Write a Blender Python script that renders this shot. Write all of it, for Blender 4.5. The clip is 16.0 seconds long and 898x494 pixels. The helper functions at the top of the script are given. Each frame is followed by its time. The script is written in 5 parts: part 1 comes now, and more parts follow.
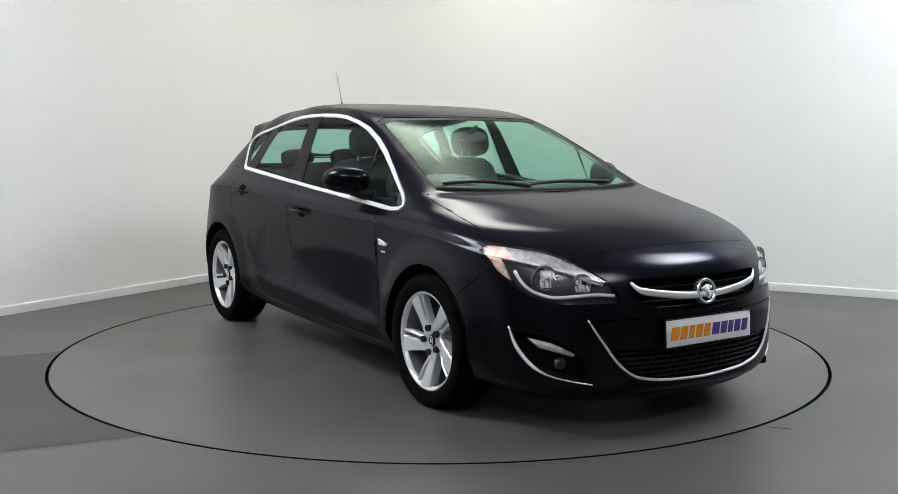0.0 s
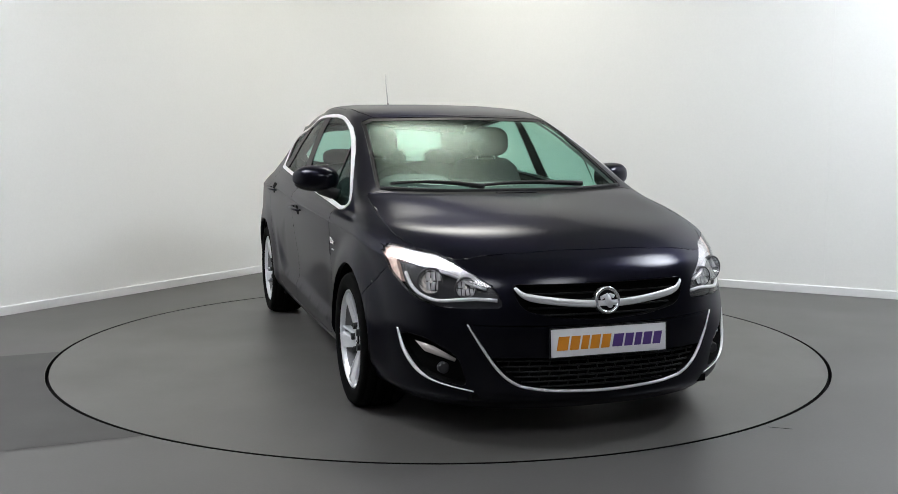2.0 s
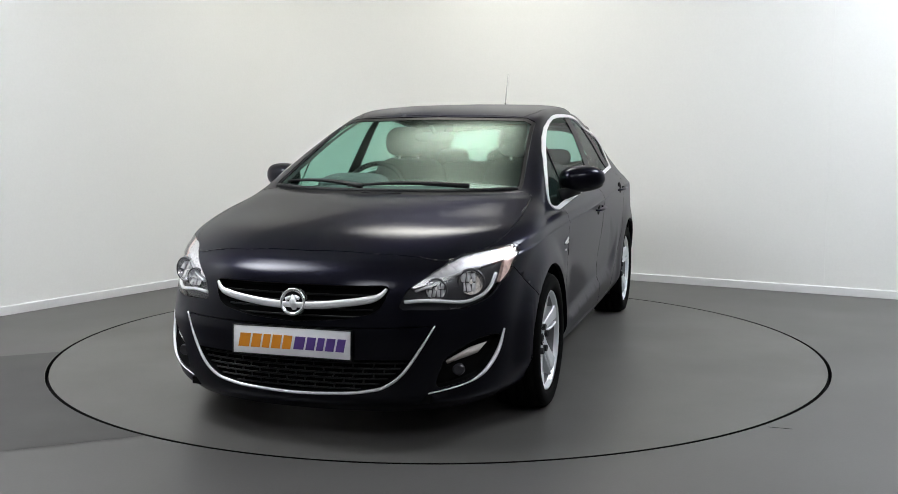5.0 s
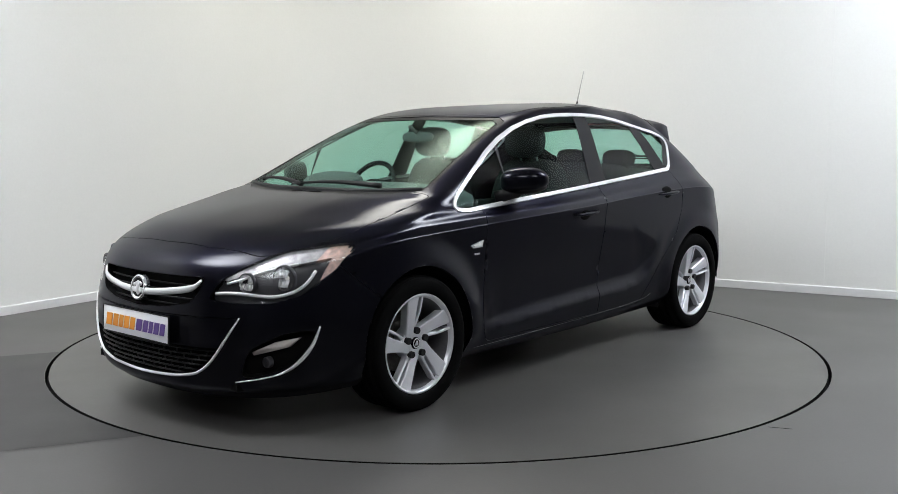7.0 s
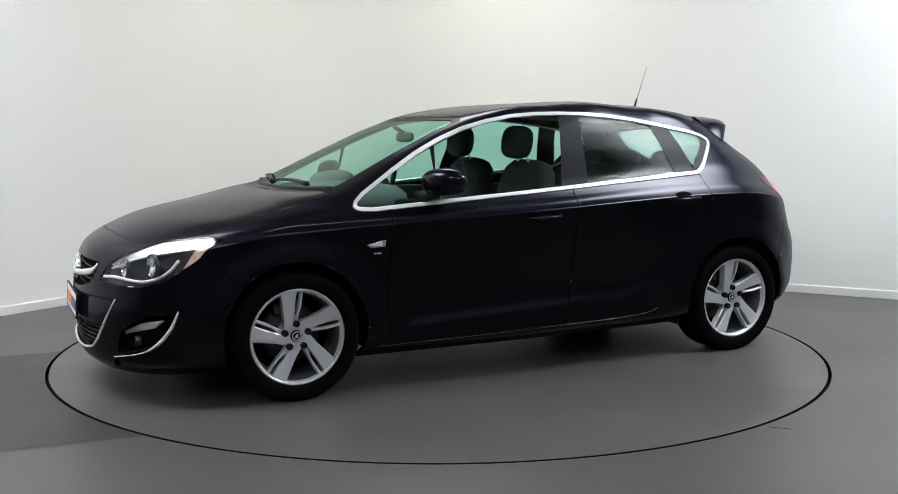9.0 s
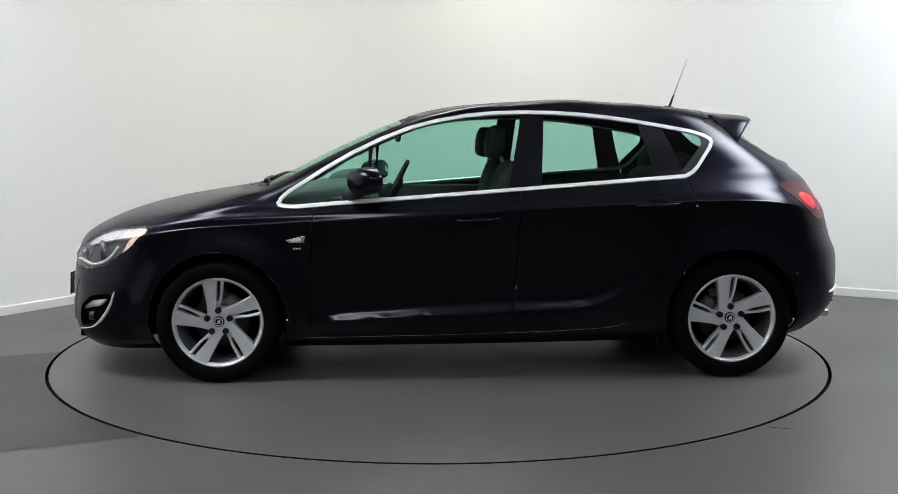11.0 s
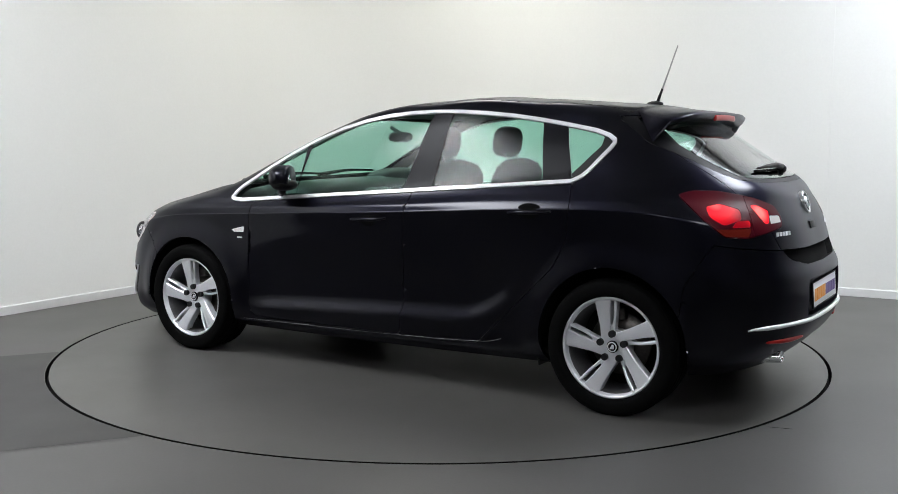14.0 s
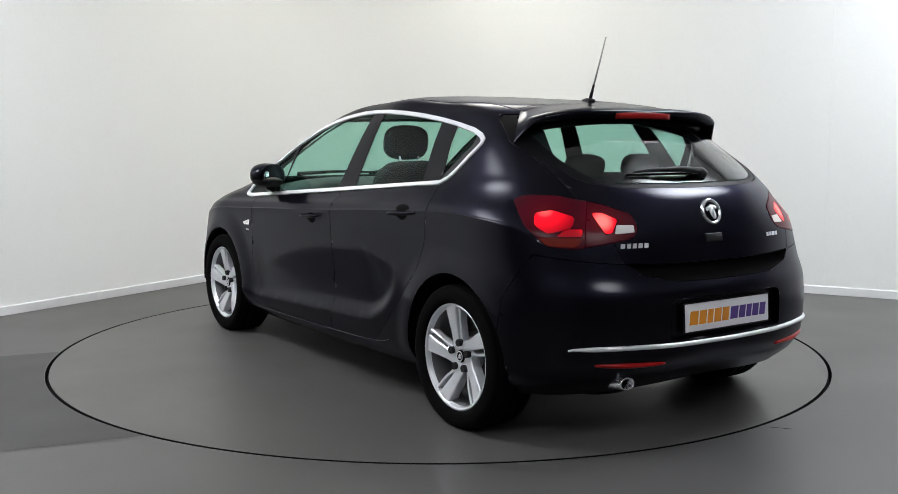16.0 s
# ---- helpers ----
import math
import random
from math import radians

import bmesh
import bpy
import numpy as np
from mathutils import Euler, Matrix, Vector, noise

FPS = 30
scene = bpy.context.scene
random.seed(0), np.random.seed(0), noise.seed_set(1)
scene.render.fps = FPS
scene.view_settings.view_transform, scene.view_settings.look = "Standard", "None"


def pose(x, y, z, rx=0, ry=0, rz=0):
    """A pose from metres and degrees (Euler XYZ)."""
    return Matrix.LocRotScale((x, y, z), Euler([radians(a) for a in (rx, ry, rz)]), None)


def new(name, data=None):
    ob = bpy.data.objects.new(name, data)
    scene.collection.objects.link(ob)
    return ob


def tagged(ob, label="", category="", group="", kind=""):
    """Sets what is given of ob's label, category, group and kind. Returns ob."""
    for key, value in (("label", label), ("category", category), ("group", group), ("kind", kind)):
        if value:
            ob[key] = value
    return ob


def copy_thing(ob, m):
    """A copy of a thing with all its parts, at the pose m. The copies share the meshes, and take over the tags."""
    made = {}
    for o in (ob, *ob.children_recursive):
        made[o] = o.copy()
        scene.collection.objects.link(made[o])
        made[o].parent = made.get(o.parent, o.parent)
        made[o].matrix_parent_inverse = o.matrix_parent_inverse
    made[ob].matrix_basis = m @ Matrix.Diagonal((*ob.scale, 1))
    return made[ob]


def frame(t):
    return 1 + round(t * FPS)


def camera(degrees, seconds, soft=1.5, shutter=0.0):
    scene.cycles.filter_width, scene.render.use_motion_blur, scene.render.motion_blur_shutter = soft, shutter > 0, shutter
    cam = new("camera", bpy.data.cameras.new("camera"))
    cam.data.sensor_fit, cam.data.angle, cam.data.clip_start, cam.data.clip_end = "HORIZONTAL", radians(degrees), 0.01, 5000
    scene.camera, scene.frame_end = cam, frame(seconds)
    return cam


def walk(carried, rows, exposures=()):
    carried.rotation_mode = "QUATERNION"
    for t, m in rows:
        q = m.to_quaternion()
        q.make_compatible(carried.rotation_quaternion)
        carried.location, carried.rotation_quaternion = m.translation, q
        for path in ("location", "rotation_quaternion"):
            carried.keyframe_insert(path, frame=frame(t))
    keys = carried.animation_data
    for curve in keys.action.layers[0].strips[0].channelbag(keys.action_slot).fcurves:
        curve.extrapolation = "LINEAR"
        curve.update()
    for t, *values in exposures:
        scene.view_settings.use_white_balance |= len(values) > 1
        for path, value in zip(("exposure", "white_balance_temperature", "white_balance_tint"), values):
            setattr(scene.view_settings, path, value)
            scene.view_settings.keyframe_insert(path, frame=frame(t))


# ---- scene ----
from mathutils.bvhtree import BVHTree

# ------------------------------------------------------------------ camera
cam = camera(49.33, 16.0, soft=0.85)
EYE = (0.0, -5.939, 1.262)
VIEW = pose(*EYE, 90 - 6.386, 0, -0.551)
walk(cam, [(0.0, VIEW), (16.0, VIEW)], exposures=[(0.0, 0.0), (16.0, 0.0)])

# the car's heading, in degrees, as the turntable goes round
HEADINGS = [(0.0, -57.75), (0.5, -58.94), (1.0, -61.85), (1.5, -66.2), (2.0, -72.2), (2.5, -78.1), (3.0, -84.1),
            (3.5, -90.0), (4.0, -96.05), (4.5, -101.95), (5.0, -108.0)]
HEADINGS += [(5.0 + 0.5 * k, -108.0 - 5.868 * k) for k in range(1, 9)]
HEADINGS += [(9.0 + 0.5 * k, -154.95 - 5.72 * k) for k in range(1, 6)]
HEADINGS += [(12.0, -189.2), (12.5, -194.9), (13.0, -200.7), (13.5, -206.6), (14.0, -212.5), (14.5, -218.35),
             (15.0, -224.3), (15.5, -230.2), (16.0, -236.2)]
OFFSET = Vector((1.179, 0.052, 0.0))   # the front axle's middle, from the turntable's middle

# ------------------------------------------------------------------ world and light
world = bpy.data.worlds.new("studio_world")
scene.world = world
world.use_nodes = True
world.node_tree.nodes["Background"].inputs[0].default_value = (0.9, 0.95, 1.0, 1)
world.node_tree.nodes["Background"].inputs[1].default_value = 0.02


# ------------------------------------------------------------------ materials
def material(name, colour, rough=0.5, metal=0.0, coat=0.0, spec=0.5, grain=0.0, scale=40.0, stain=0.0, stain_scale=1.5,
             bump=0.0, emit=None, strength=0.0, rough_var=0.0):
    m = bpy.data.materials.new(name)
    m.use_nodes = True
    nt = m.node_tree
    b = nt.nodes["Principled BSDF"]
    b.inputs["Base Color"].default_value = (*colour, 1)
    b.inputs["Roughness"].default_value = rough
    b.inputs["Metallic"].default_value = metal
    b.inputs["Coat Weight"].default_value = coat
    b.inputs["Coat Roughness"].default_value = 0.04
    b.inputs["Specular IOR Level"].default_value = spec
    if emit:
        b.inputs["Emission Color"].default_value = (*emit, 1)
        b.inputs["Emission Strength"].default_value = strength
    if grain or stain or bump or rough_var:
        tc = nt.nodes.new("ShaderNodeTexCoord")
        fine = nt.nodes.new("ShaderNodeTexNoise")
        fine.inputs["Scale"].default_value = scale
        fine.inputs["Detail"].default_value = 4
        wide = nt.nodes.new("ShaderNodeTexNoise")
        wide.inputs["Scale"].default_value = stain_scale
        wide.inputs["Detail"].default_value = 5
        for n in (fine, wide):
            nt.links.new(tc.outputs["Object"], n.inputs["Vector"])
        last = None
        for node, amount in ((fine, grain), (wide, stain)):
            if not amount:
                continue
            ramp = nt.nodes.new("ShaderNodeMapRange")
            ramp.inputs["From Min"].default_value, ramp.inputs["From Max"].default_value = 0.3, 0.7
            ramp.inputs["To Min"].default_value, ramp.inputs["To Max"].default_value = 1 - amount, 1 + amount
            nt.links.new(node.outputs["Fac"], ramp.inputs["Value"])
            mul = nt.nodes.new("ShaderNodeVectorMath")
            mul.operation = "SCALE"
            if last is None:
                mul.inputs[0].default_value = colour
            else:
                nt.links.new(last.outputs["Vector"], mul.inputs[0])
            nt.links.new(ramp.outputs["Result"], mul.inputs["Scale"])
            last = mul
        if last is not None:
            nt.links.new(last.outputs["Vector"], b.inputs["Base Color"])
        if rough_var:
            rr = nt.nodes.new("ShaderNodeMapRange")
            rr.inputs["From Min"].default_value, rr.inputs["From Max"].default_value = 0.3, 0.7
            rr.inputs["To Min"].default_value, rr.inputs["To Max"].default_value = rough - rough_var, rough + rough_var
            nt.links.new(wide.outputs["Fac"], rr.inputs["Value"])
            nt.links.new(rr.outputs["Result"], b.inputs["Roughness"])
        if bump:
            bp = nt.nodes.new("ShaderNodeBump")
            bp.inputs["Strength"].default_value = bump
            bp.inputs["Distance"].default_value = 0.002
            nt.links.new(fine.outputs["Fac"], bp.inputs["Height"])
            nt.links.new(bp.outputs["Normal"], b.inputs["Normal"])
    return m


def pane_material(name, tint, gloss=1.0, rough=0.0, sheen=(1, 1, 1)):
    """A thin pane: tinted see-through with a mirror skin that grows towards grazing angles."""
    m = bpy.data.materials.new(name)
    m.use_nodes = True
    nt = m.node_tree
    nt.nodes.remove(nt.nodes["Principled BSDF"])
    out = nt.nodes["Material Output"]
    clear = nt.nodes.new("ShaderNodeBsdfTransparent")
    clear.inputs["Color"].default_value = (*tint, 1)
    skin = nt.nodes.new("ShaderNodeBsdfGlossy")
    skin.inputs["Roughness"].default_value = rough
    skin.inputs["Color"].default_value = (*sheen, 1)
    facing = nt.nodes.new("ShaderNodeLayerWeight")
    facing.inputs["Blend"].default_value = 0.5
    steep = nt.nodes.new("ShaderNodeMath")
    steep.operation = "POWER"
    steep.inputs[1].default_value = 5.0
    fres = nt.nodes.new("ShaderNodeMath")
    fres.operation = "MULTIPLY_ADD"
    fres.inputs[1].default_value = 0.96
    fres.inputs[2].default_value = 0.04
    nt.links.new(facing.outputs["Facing"], steep.inputs[0])
    nt.links.new(steep.outputs[0], fres.inputs[0])
    scale = nt.nodes.new("ShaderNodeMath")
    scale.operation = "MULTIPLY"
    scale.inputs[1].default_value = gloss
    mix = nt.nodes.new("ShaderNodeMixShader")
    nt.links.new(fres.outputs[0], scale.inputs[0])
    nt.links.new(scale.outputs[0], mix.inputs[0])
    nt.links.new(clear.outputs[0], mix.inputs[1])
    nt.links.new(skin.outputs[0], mix.inputs[2])
    nt.links.new(mix.outputs[0], out.inputs["Surface"])
    return m


PAINT = material("dark_blue_black_paint", (0.0070, 0.0070, 0.0122), 0.38, 1.0, 0.48, grain=0.3, scale=900)
PAINT.node_tree.nodes["Principled BSDF"].inputs["Coat IOR"].default_value = 1.48
PAINT.node_tree.nodes["Principled BSDF"].inputs["Coat Roughness"].default_value = 0.09
PAINT.node_tree.nodes["Principled BSDF"].inputs["Specular Tint"].default_value = (0.50, 0.50, 0.55, 1)
PILLAR = material("black_pillar_film", (0.0045, 0.0045, 0.007), 0.35, spec=0.12, grain=0.15, scale=400)
GLOSS_BLACK = material("gloss_black_trim", (0.004, 0.004, 0.005), 0.35, spec=0.08)
BLACK = material("black_plastic", (0.007, 0.007, 0.008), 0.5, spec=0.3, grain=0.2, scale=300, bump=0.1)
DEEP = material("black_underbody", (0.003, 0.003, 0.003), 0.9, spec=0.1, grain=0.2, scale=60)
RUBBER = material("tyre_rubber", (0.0035, 0.0035, 0.0035), 0.8, grain=0.25, scale=120, spec=0.04)
CHROME = material("chrome", (0.86, 0.86, 0.88), 0.16, 0.85, rough_var=0.03)
SATIN = material("satin_chrome", (0.86, 0.86, 0.88), 0.30, 0.35, coat=0.3)
ALLOY = material("silver_alloy_paint", (0.74, 0.75, 0.78), 0.34, 0.45, 0.5, grain=0.06, scale=400)
# shade inside the wheel put into the barrel's colour; also greys the sill line
ALLOY_DARK = material("shade_darkened_alloy", (0.16, 0.16, 0.165), 0.45, 0.6, grain=0.1, scale=80)
DISC = material("brake_disc_steel", (0.12, 0.11, 0.10), 0.4, 0.8, grain=0.2, scale=80)
CABIN = material("charcoal_cloth", (0.026, 0.027, 0.028), 0.9, grain=0.3, scale=260, bump=0.15)
DASH = material("soft_grey_dashboard", (0.11, 0.115, 0.115), 0.7, grain=0.15, scale=300, bump=0.2)
LINING = material("pale_grey_roof_lining", (0.34, 0.34, 0.33), 0.95, grain=0.08, scale=260)
GLASS = pane_material("green_tinted_glass", (0.60, 0.85, 0.77), 0.42)
SCREEN = pane_material("green_tinted_screen", (0.60, 0.82, 0.74), 0.50, sheen=(0.80, 1.0, 0.88))
REAR_GLASS = pane_material("green_tinted_rear_glass", (0.60, 0.82, 0.75), 1.3)
TRIM = material("bright_window_trim", (0.88, 0.88, 0.90), 0.28, 0.12, coat=0.4)
BORDER = material("black_glass_border", (0.003, 0.003, 0.004), 0.4, spec=0.1)
LENS = pane_material("clear_lamp_lens", (0.985, 0.985, 0.99), 1.0)
MIRROR = material("mirror_glass", (0.9, 0.9, 0.9), 0.01, 1.0)


def red_lamp(name, base, low, high):
    """Red lamp plastic whose light fades away from the bulb behind it."""
    m = material(name, base, 0.3, coat=0.05, spec=0.12, emit=(1.0, 0.02, 0.02), strength=low)
    nt = m.node_tree
    b = nt.nodes["Principled BSDF"]
    tc = nt.nodes.new("ShaderNodeTexCoord")
    ab = nt.nodes.new("ShaderNodeVectorMath")
    ab.operation = "ABSOLUTE"
    nt.links.new(tc.outputs["Object"], ab.inputs[0])
    near = None
    for bulb in ((3.075, 0.70, 0.945), (3.255, 0.555, 0.935)):
        ds = nt.nodes.new("ShaderNodeVectorMath")
        ds.operation = "DISTANCE"
        ds.inputs[1].default_value = bulb
        nt.links.new(ab.outputs["Vector"], ds.inputs[0])
        if near is None:
            near = ds.outputs["Value"]
        else:
            mn = nt.nodes.new("ShaderNodeMath")
            mn.operation = "MINIMUM"
            nt.links.new(near, mn.inputs[0])
            nt.links.new(ds.outputs["Value"], mn.inputs[1])
            near = mn.outputs[0]
    ramp = nt.nodes.new("ShaderNodeValToRGB")
    e = ramp.color_ramp.elements
    e[0].position, e[0].color = 0.02, (1.0, 0.10, 0.09, 1)
    e[1].position, e[1].color = 0.125, (0.10, 0.0, 0.002, 1)
    mid = ramp.color_ramp.elements.new(0.05)
    mid.color = (0.5, 0.003, 0.010, 1)
    nt.links.new(near, ramp.inputs["Fac"])
    nt.links.new(ramp.outputs["Color"], b.inputs["Emission Color"])
    b.inputs["Emission Strength"].default_value = high
    return m


RED_LENS = red_lamp("red_lamp_plastic", (0.050, 0.002, 0.008), 0.0, 0.07)
RED_GLOW = red_lamp("glowing_red_lamp", (0.10, 0.003, 0.006), 0.0, 2.7)
RED_DARK = material("red_reflector_plastic", (0.34, 0.008, 0.008), 0.3, coat=0.1, spec=0.2)
WHITE_LENS = material("white_lamp_plastic", (0.75, 0.72, 0.70), 0.2, coat=0.5)
PLATE_WHITE = material("white_plate", (0.88, 0.88, 0.90), 0.35, coat=0.2, stain=0.03)
PLATE_ORANGE = material("orange_print", (0.80, 0.30, 0.02), 0.4)
PLATE_PURPLE = material("purple_print", (0.10, 0.05, 0.24), 0.4)


# ------------------------------------------------------------------ mesh helpers
def part(name, bm, mat, parent=None, label="", smooth=True):
    """Links a bmesh as one mesh object, under a thing or a part if one is given."""
    me = bpy.data.meshes.new(name)
    if smooth:
        for f in bm.faces:
            f.smooth = True
    bm.to_mesh(me)
    bm.free()
    me.materials.append(mat)
    ob = new(name, me)
    if parent is not None:
        ob.parent = parent
    if label:
        tagged(ob, label=label)
    return ob


def box(sx, sy, sz, m=Matrix(), bevel=0.0, seg=2, bm=None):
    own = bmesh.new()
    bmesh.ops.create_cube(own, size=1, matrix=Matrix.Diagonal((sx, sy, sz, 1)))
    if bevel:
        bmesh.ops.bevel(own, geom=own.edges[:], offset=bevel, segments=seg, profile=0.5, affect="EDGES")
    own.transform(m)
    return join(bm, own)


def join(bm, own):
    if bm is None:
        return own
    me = bpy.data.meshes.new("tmp")
    own.to_mesh(me)
    own.free()
    bm.from_mesh(me)
    bpy.data.meshes.remove(me)
    return bm


def lathe(profile, seg=64, m=Matrix(), bm=None, close=False):
    """Turns (radius, height) points round the z axis."""
    own = bmesh.new()
    rings = []
    for r, h in profile:
        rings.append([own.verts.new((r * math.cos(2 * math.pi * k / seg), r * math.sin(2 * math.pi * k / seg), h)) for k in range(seg)])
    pairs = list(zip(rings, rings[1:])) + ([(rings[-1], rings[0])] if close else [])
    for a, b in pairs:
        for k in range(seg):
            own.faces.new((a[k], a[(k + 1) % seg], b[(k + 1) % seg], b[k]))
    bmesh.ops.remove_doubles(own, verts=own.verts, dist=1e-5)
    bmesh.ops.recalc_face_normals(own, faces=own.faces)
    own.transform(m)
    return join(bm, own)


def tube(points, radius, seg=10, flat=1.0, side=Vector((0, 0, 1)), bm=None):
    """A rod along points; flat squeezes it along its second axis. radius may be a list."""
    own = bmesh.new()
    pts = [Vector(p) for p in points]
    radii = radius if isinstance(radius, (list, tuple)) else [radius] * len(pts)
    rings = []
    for i, p in enumerate(pts):
        d = (pts[min(i + 1, len(pts) - 1)] - pts[max(i - 1, 0)]).normalized()
        a = d.cross(side).normalized() if d.cross(side).length > 1e-4 else d.orthogonal().normalized()
        b = d.cross(a).normalized()
        rings.append([own.verts.new(p + (a * math.cos(2 * math.pi * k / seg) * flat + b * math.sin(2 * math.pi * k / seg)) * radii[i]) for k in range(seg)])
    for a, b in zip(rings, rings[1:]):
        for k in range(seg):
            own.faces.new((a[k], a[(k + 1) % seg], b[(k + 1) % seg], b[k]))
    own.faces.new(rings[0][::-1])
    own.faces.new(rings[-1])
    bmesh.ops.recalc_face_normals(own, faces=own.faces)
    return join(bm, own)


def ball(r, m=Matrix(), seg=24, rings=14, bm=None):
    own = bmesh.new()
    bmesh.ops.create_uvsphere(own, u_segments=seg, v_segments=rings, radius=r)
    own.transform(m)
    return join(bm, own)


def prism(outline, depth, m=Matrix(), bevel=0.0, bm=None):
    """A plate from a flat outline (x, y), depth thick along z."""
    own = bmesh.new()
    face = own.faces.new([own.verts.new((x, y, 0)) for x, y in outline])
    ext = bmesh.ops.extrude_face_region(own, geom=[face])
    bmesh.ops.translate(own, vec=(0, 0, depth), verts=[v for v in ext["geom"] if isinstance(v, bmesh.types.BMVert)])
    bmesh.ops.recalc_face_normals(own, faces=own.faces)
    if bevel:
        bmesh.ops.bevel(own, geom=own.edges[:], offset=bevel, segments=2, profile=0.5, affect="EDGES")
    own.transform(m)
    return join(bm, own)


# ------------------------------------------------------------------ the studio
CORNER = Vector((-1.04, 4.22, 0))
LEFT = Vector((-math.cos(radians(57.4)), -math.sin(radians(57.4)), 0))    # along the wall that runs off to the near side
RIGHT = Vector((math.cos(radians(-29.4)), math.sin(radians(-29.4)), 0))
HEIGHT = 3.9
LONG_L, LONG_R = 12.5, 12.0
TABLE_R = 2.248

FLOOR = material("grey_vinyl_floor", (0.073, 0.0705, 0.068), 0.42, grain=0.05, scale=90, stain=0.10, stain_scale=0.7, bump=0.05, rough_var=0.06)
STRIP = material("darker_grey_vinyl", (0.028, 0.0268, 0.0262), 0.45, grain=0.05, scale=90, stain=0.08, stain_scale=0.9, bump=0.05, rough_var=0.06)
TABLE = material("grey_turntable_vinyl", (0.082, 0.079, 0.075), 0.40, grain=0.05, scale=90, stain=0.10, stain_scale=0.9, bump=0.05, rough_var=0.07)
WALL = material("white_painted_wall", (0.80, 0.80, 0.775), 0.75, grain=0.012, scale=60, stain=0.02, stain_scale=0.5, bump=0.03)
BOARD = material("white_baseboard", (0.72, 0.72, 0.72), 0.4, stain=0.03)
# dimness put into the colour of the unseen walls, for deeper blacks
DARK_WALL = material("darkened_unseen_wall", (0.14, 0.14, 0.145), 0.8, grain=0.05, scale=40, stain=0.08)
CEILING = material("white_ceiling", (0.80, 0.80, 0.79), 0.85, grain=0.02, scale=40, stain=0.03)
def soft_lamp(name, colour, strength, reach):
    """A diffuser that is brightest at its middle, as a softbox is round its bulb."""
    m = bpy.data.materials.new(name)
    m.use_nodes = True
    nt = m.node_tree
    b = nt.nodes["Principled BSDF"]
    b.inputs["Base Color"].default_value = (0.8, 0.8, 0.8, 1)
    tc = nt.nodes.new("ShaderNodeTexCoord")
    ln = nt.nodes.new("ShaderNodeVectorMath")
    ln.operation = "LENGTH"
    nt.links.new(tc.outputs["Object"], ln.inputs[0])
    mr = nt.nodes.new("ShaderNodeMapRange")
    mr.interpolation_type = "SMOOTHERSTEP"
    mr.inputs["From Min"].default_value, mr.inputs["From Max"].default_value = 0.0, reach
    mr.inputs["To Min"].default_value, mr.inputs["To Max"].default_value = strength, strength * 0.004
    nt.links.new(ln.outputs["Value"], mr.inputs["Value"])
    b.inputs["Emission Color"].default_value = (*colour, 1)
    nt.links.new(mr.outputs["Result"], b.inputs["Emission Strength"])
    return m


LIGHT_A = soft_lamp("lamp_diffuser", (1.0, 0.985, 0.90), 12.0, 1.4)
LIGHT_B = soft_lamp("cool_lamp_diffuser", (0.88, 0.93, 1.0), 28.4, 1.6)
LIGHT_C = soft_lamp("pale_lamp_diffuser", (0.92, 0.95, 1.0), 25.3, 1.6)
LIGHT_D = soft_lamp("front_lamp_diffuser", (0.92, 0.95, 1.0), 11.0, 1.6)
FRAME = material("white_lamp_frame", (0.7, 0.7, 0.7), 0.4, stain=0.02)


def wall_along(name, a, b, mat, label, inset=0.0):
    """A wall 0.15 thick from a to b, whose face lies on the line a-b and looks to its right-hand side."""
    d = (b - a).normalized()
    out = Vector((-d.y, d.x, 0))
    bm = bmesh.new()
    low = [a, b, b + out * 0.15, a + out * 0.15]
    vs = [bm.verts.new((p.x, p.y, z)) for z in (-0.06, HEIGHT) for p in low]
    for q in ((0, 1, 5, 4), (1, 2, 6, 5), (2, 3, 7, 6), (3, 0, 4, 7), (0, 3, 2, 1), (4, 5, 6, 7)):
        bm.faces.new([vs[i] for i in q])
    bmesh.ops.recalc_face_normals(bm, faces=bm.faces)
    return tagged(part(name, bm, mat, smooth=False), label=label, category="wall", kind="structure")


def board_along(name, a, b, label):
    d = (b - a).normalized()
    out = Vector((d.y, -d.x, 0))
    profile = [(0.0, 0.0), (0.014, 0.0), (0.014, 0.058), (0.012, 0.063), (0.006, 0.066), (0.0, 0.066)]
    bm = bmesh.new()
    ends = [[bm.verts.new(p + out * w + Vector((0, 0, h))) for w, h in profile] for p in (a, b)]
    n = len(profile)
    for k in range(n - 1):
        bm.faces.new((ends[0][k], ends[1][k], ends[1][k + 1], ends[0][k + 1]))
    bmesh.ops.recalc_face_normals(bm, faces=bm.faces)
    return tagged(part(name, bm, BOARD, smooth=False), label=label, category="baseboard", kind="structure")


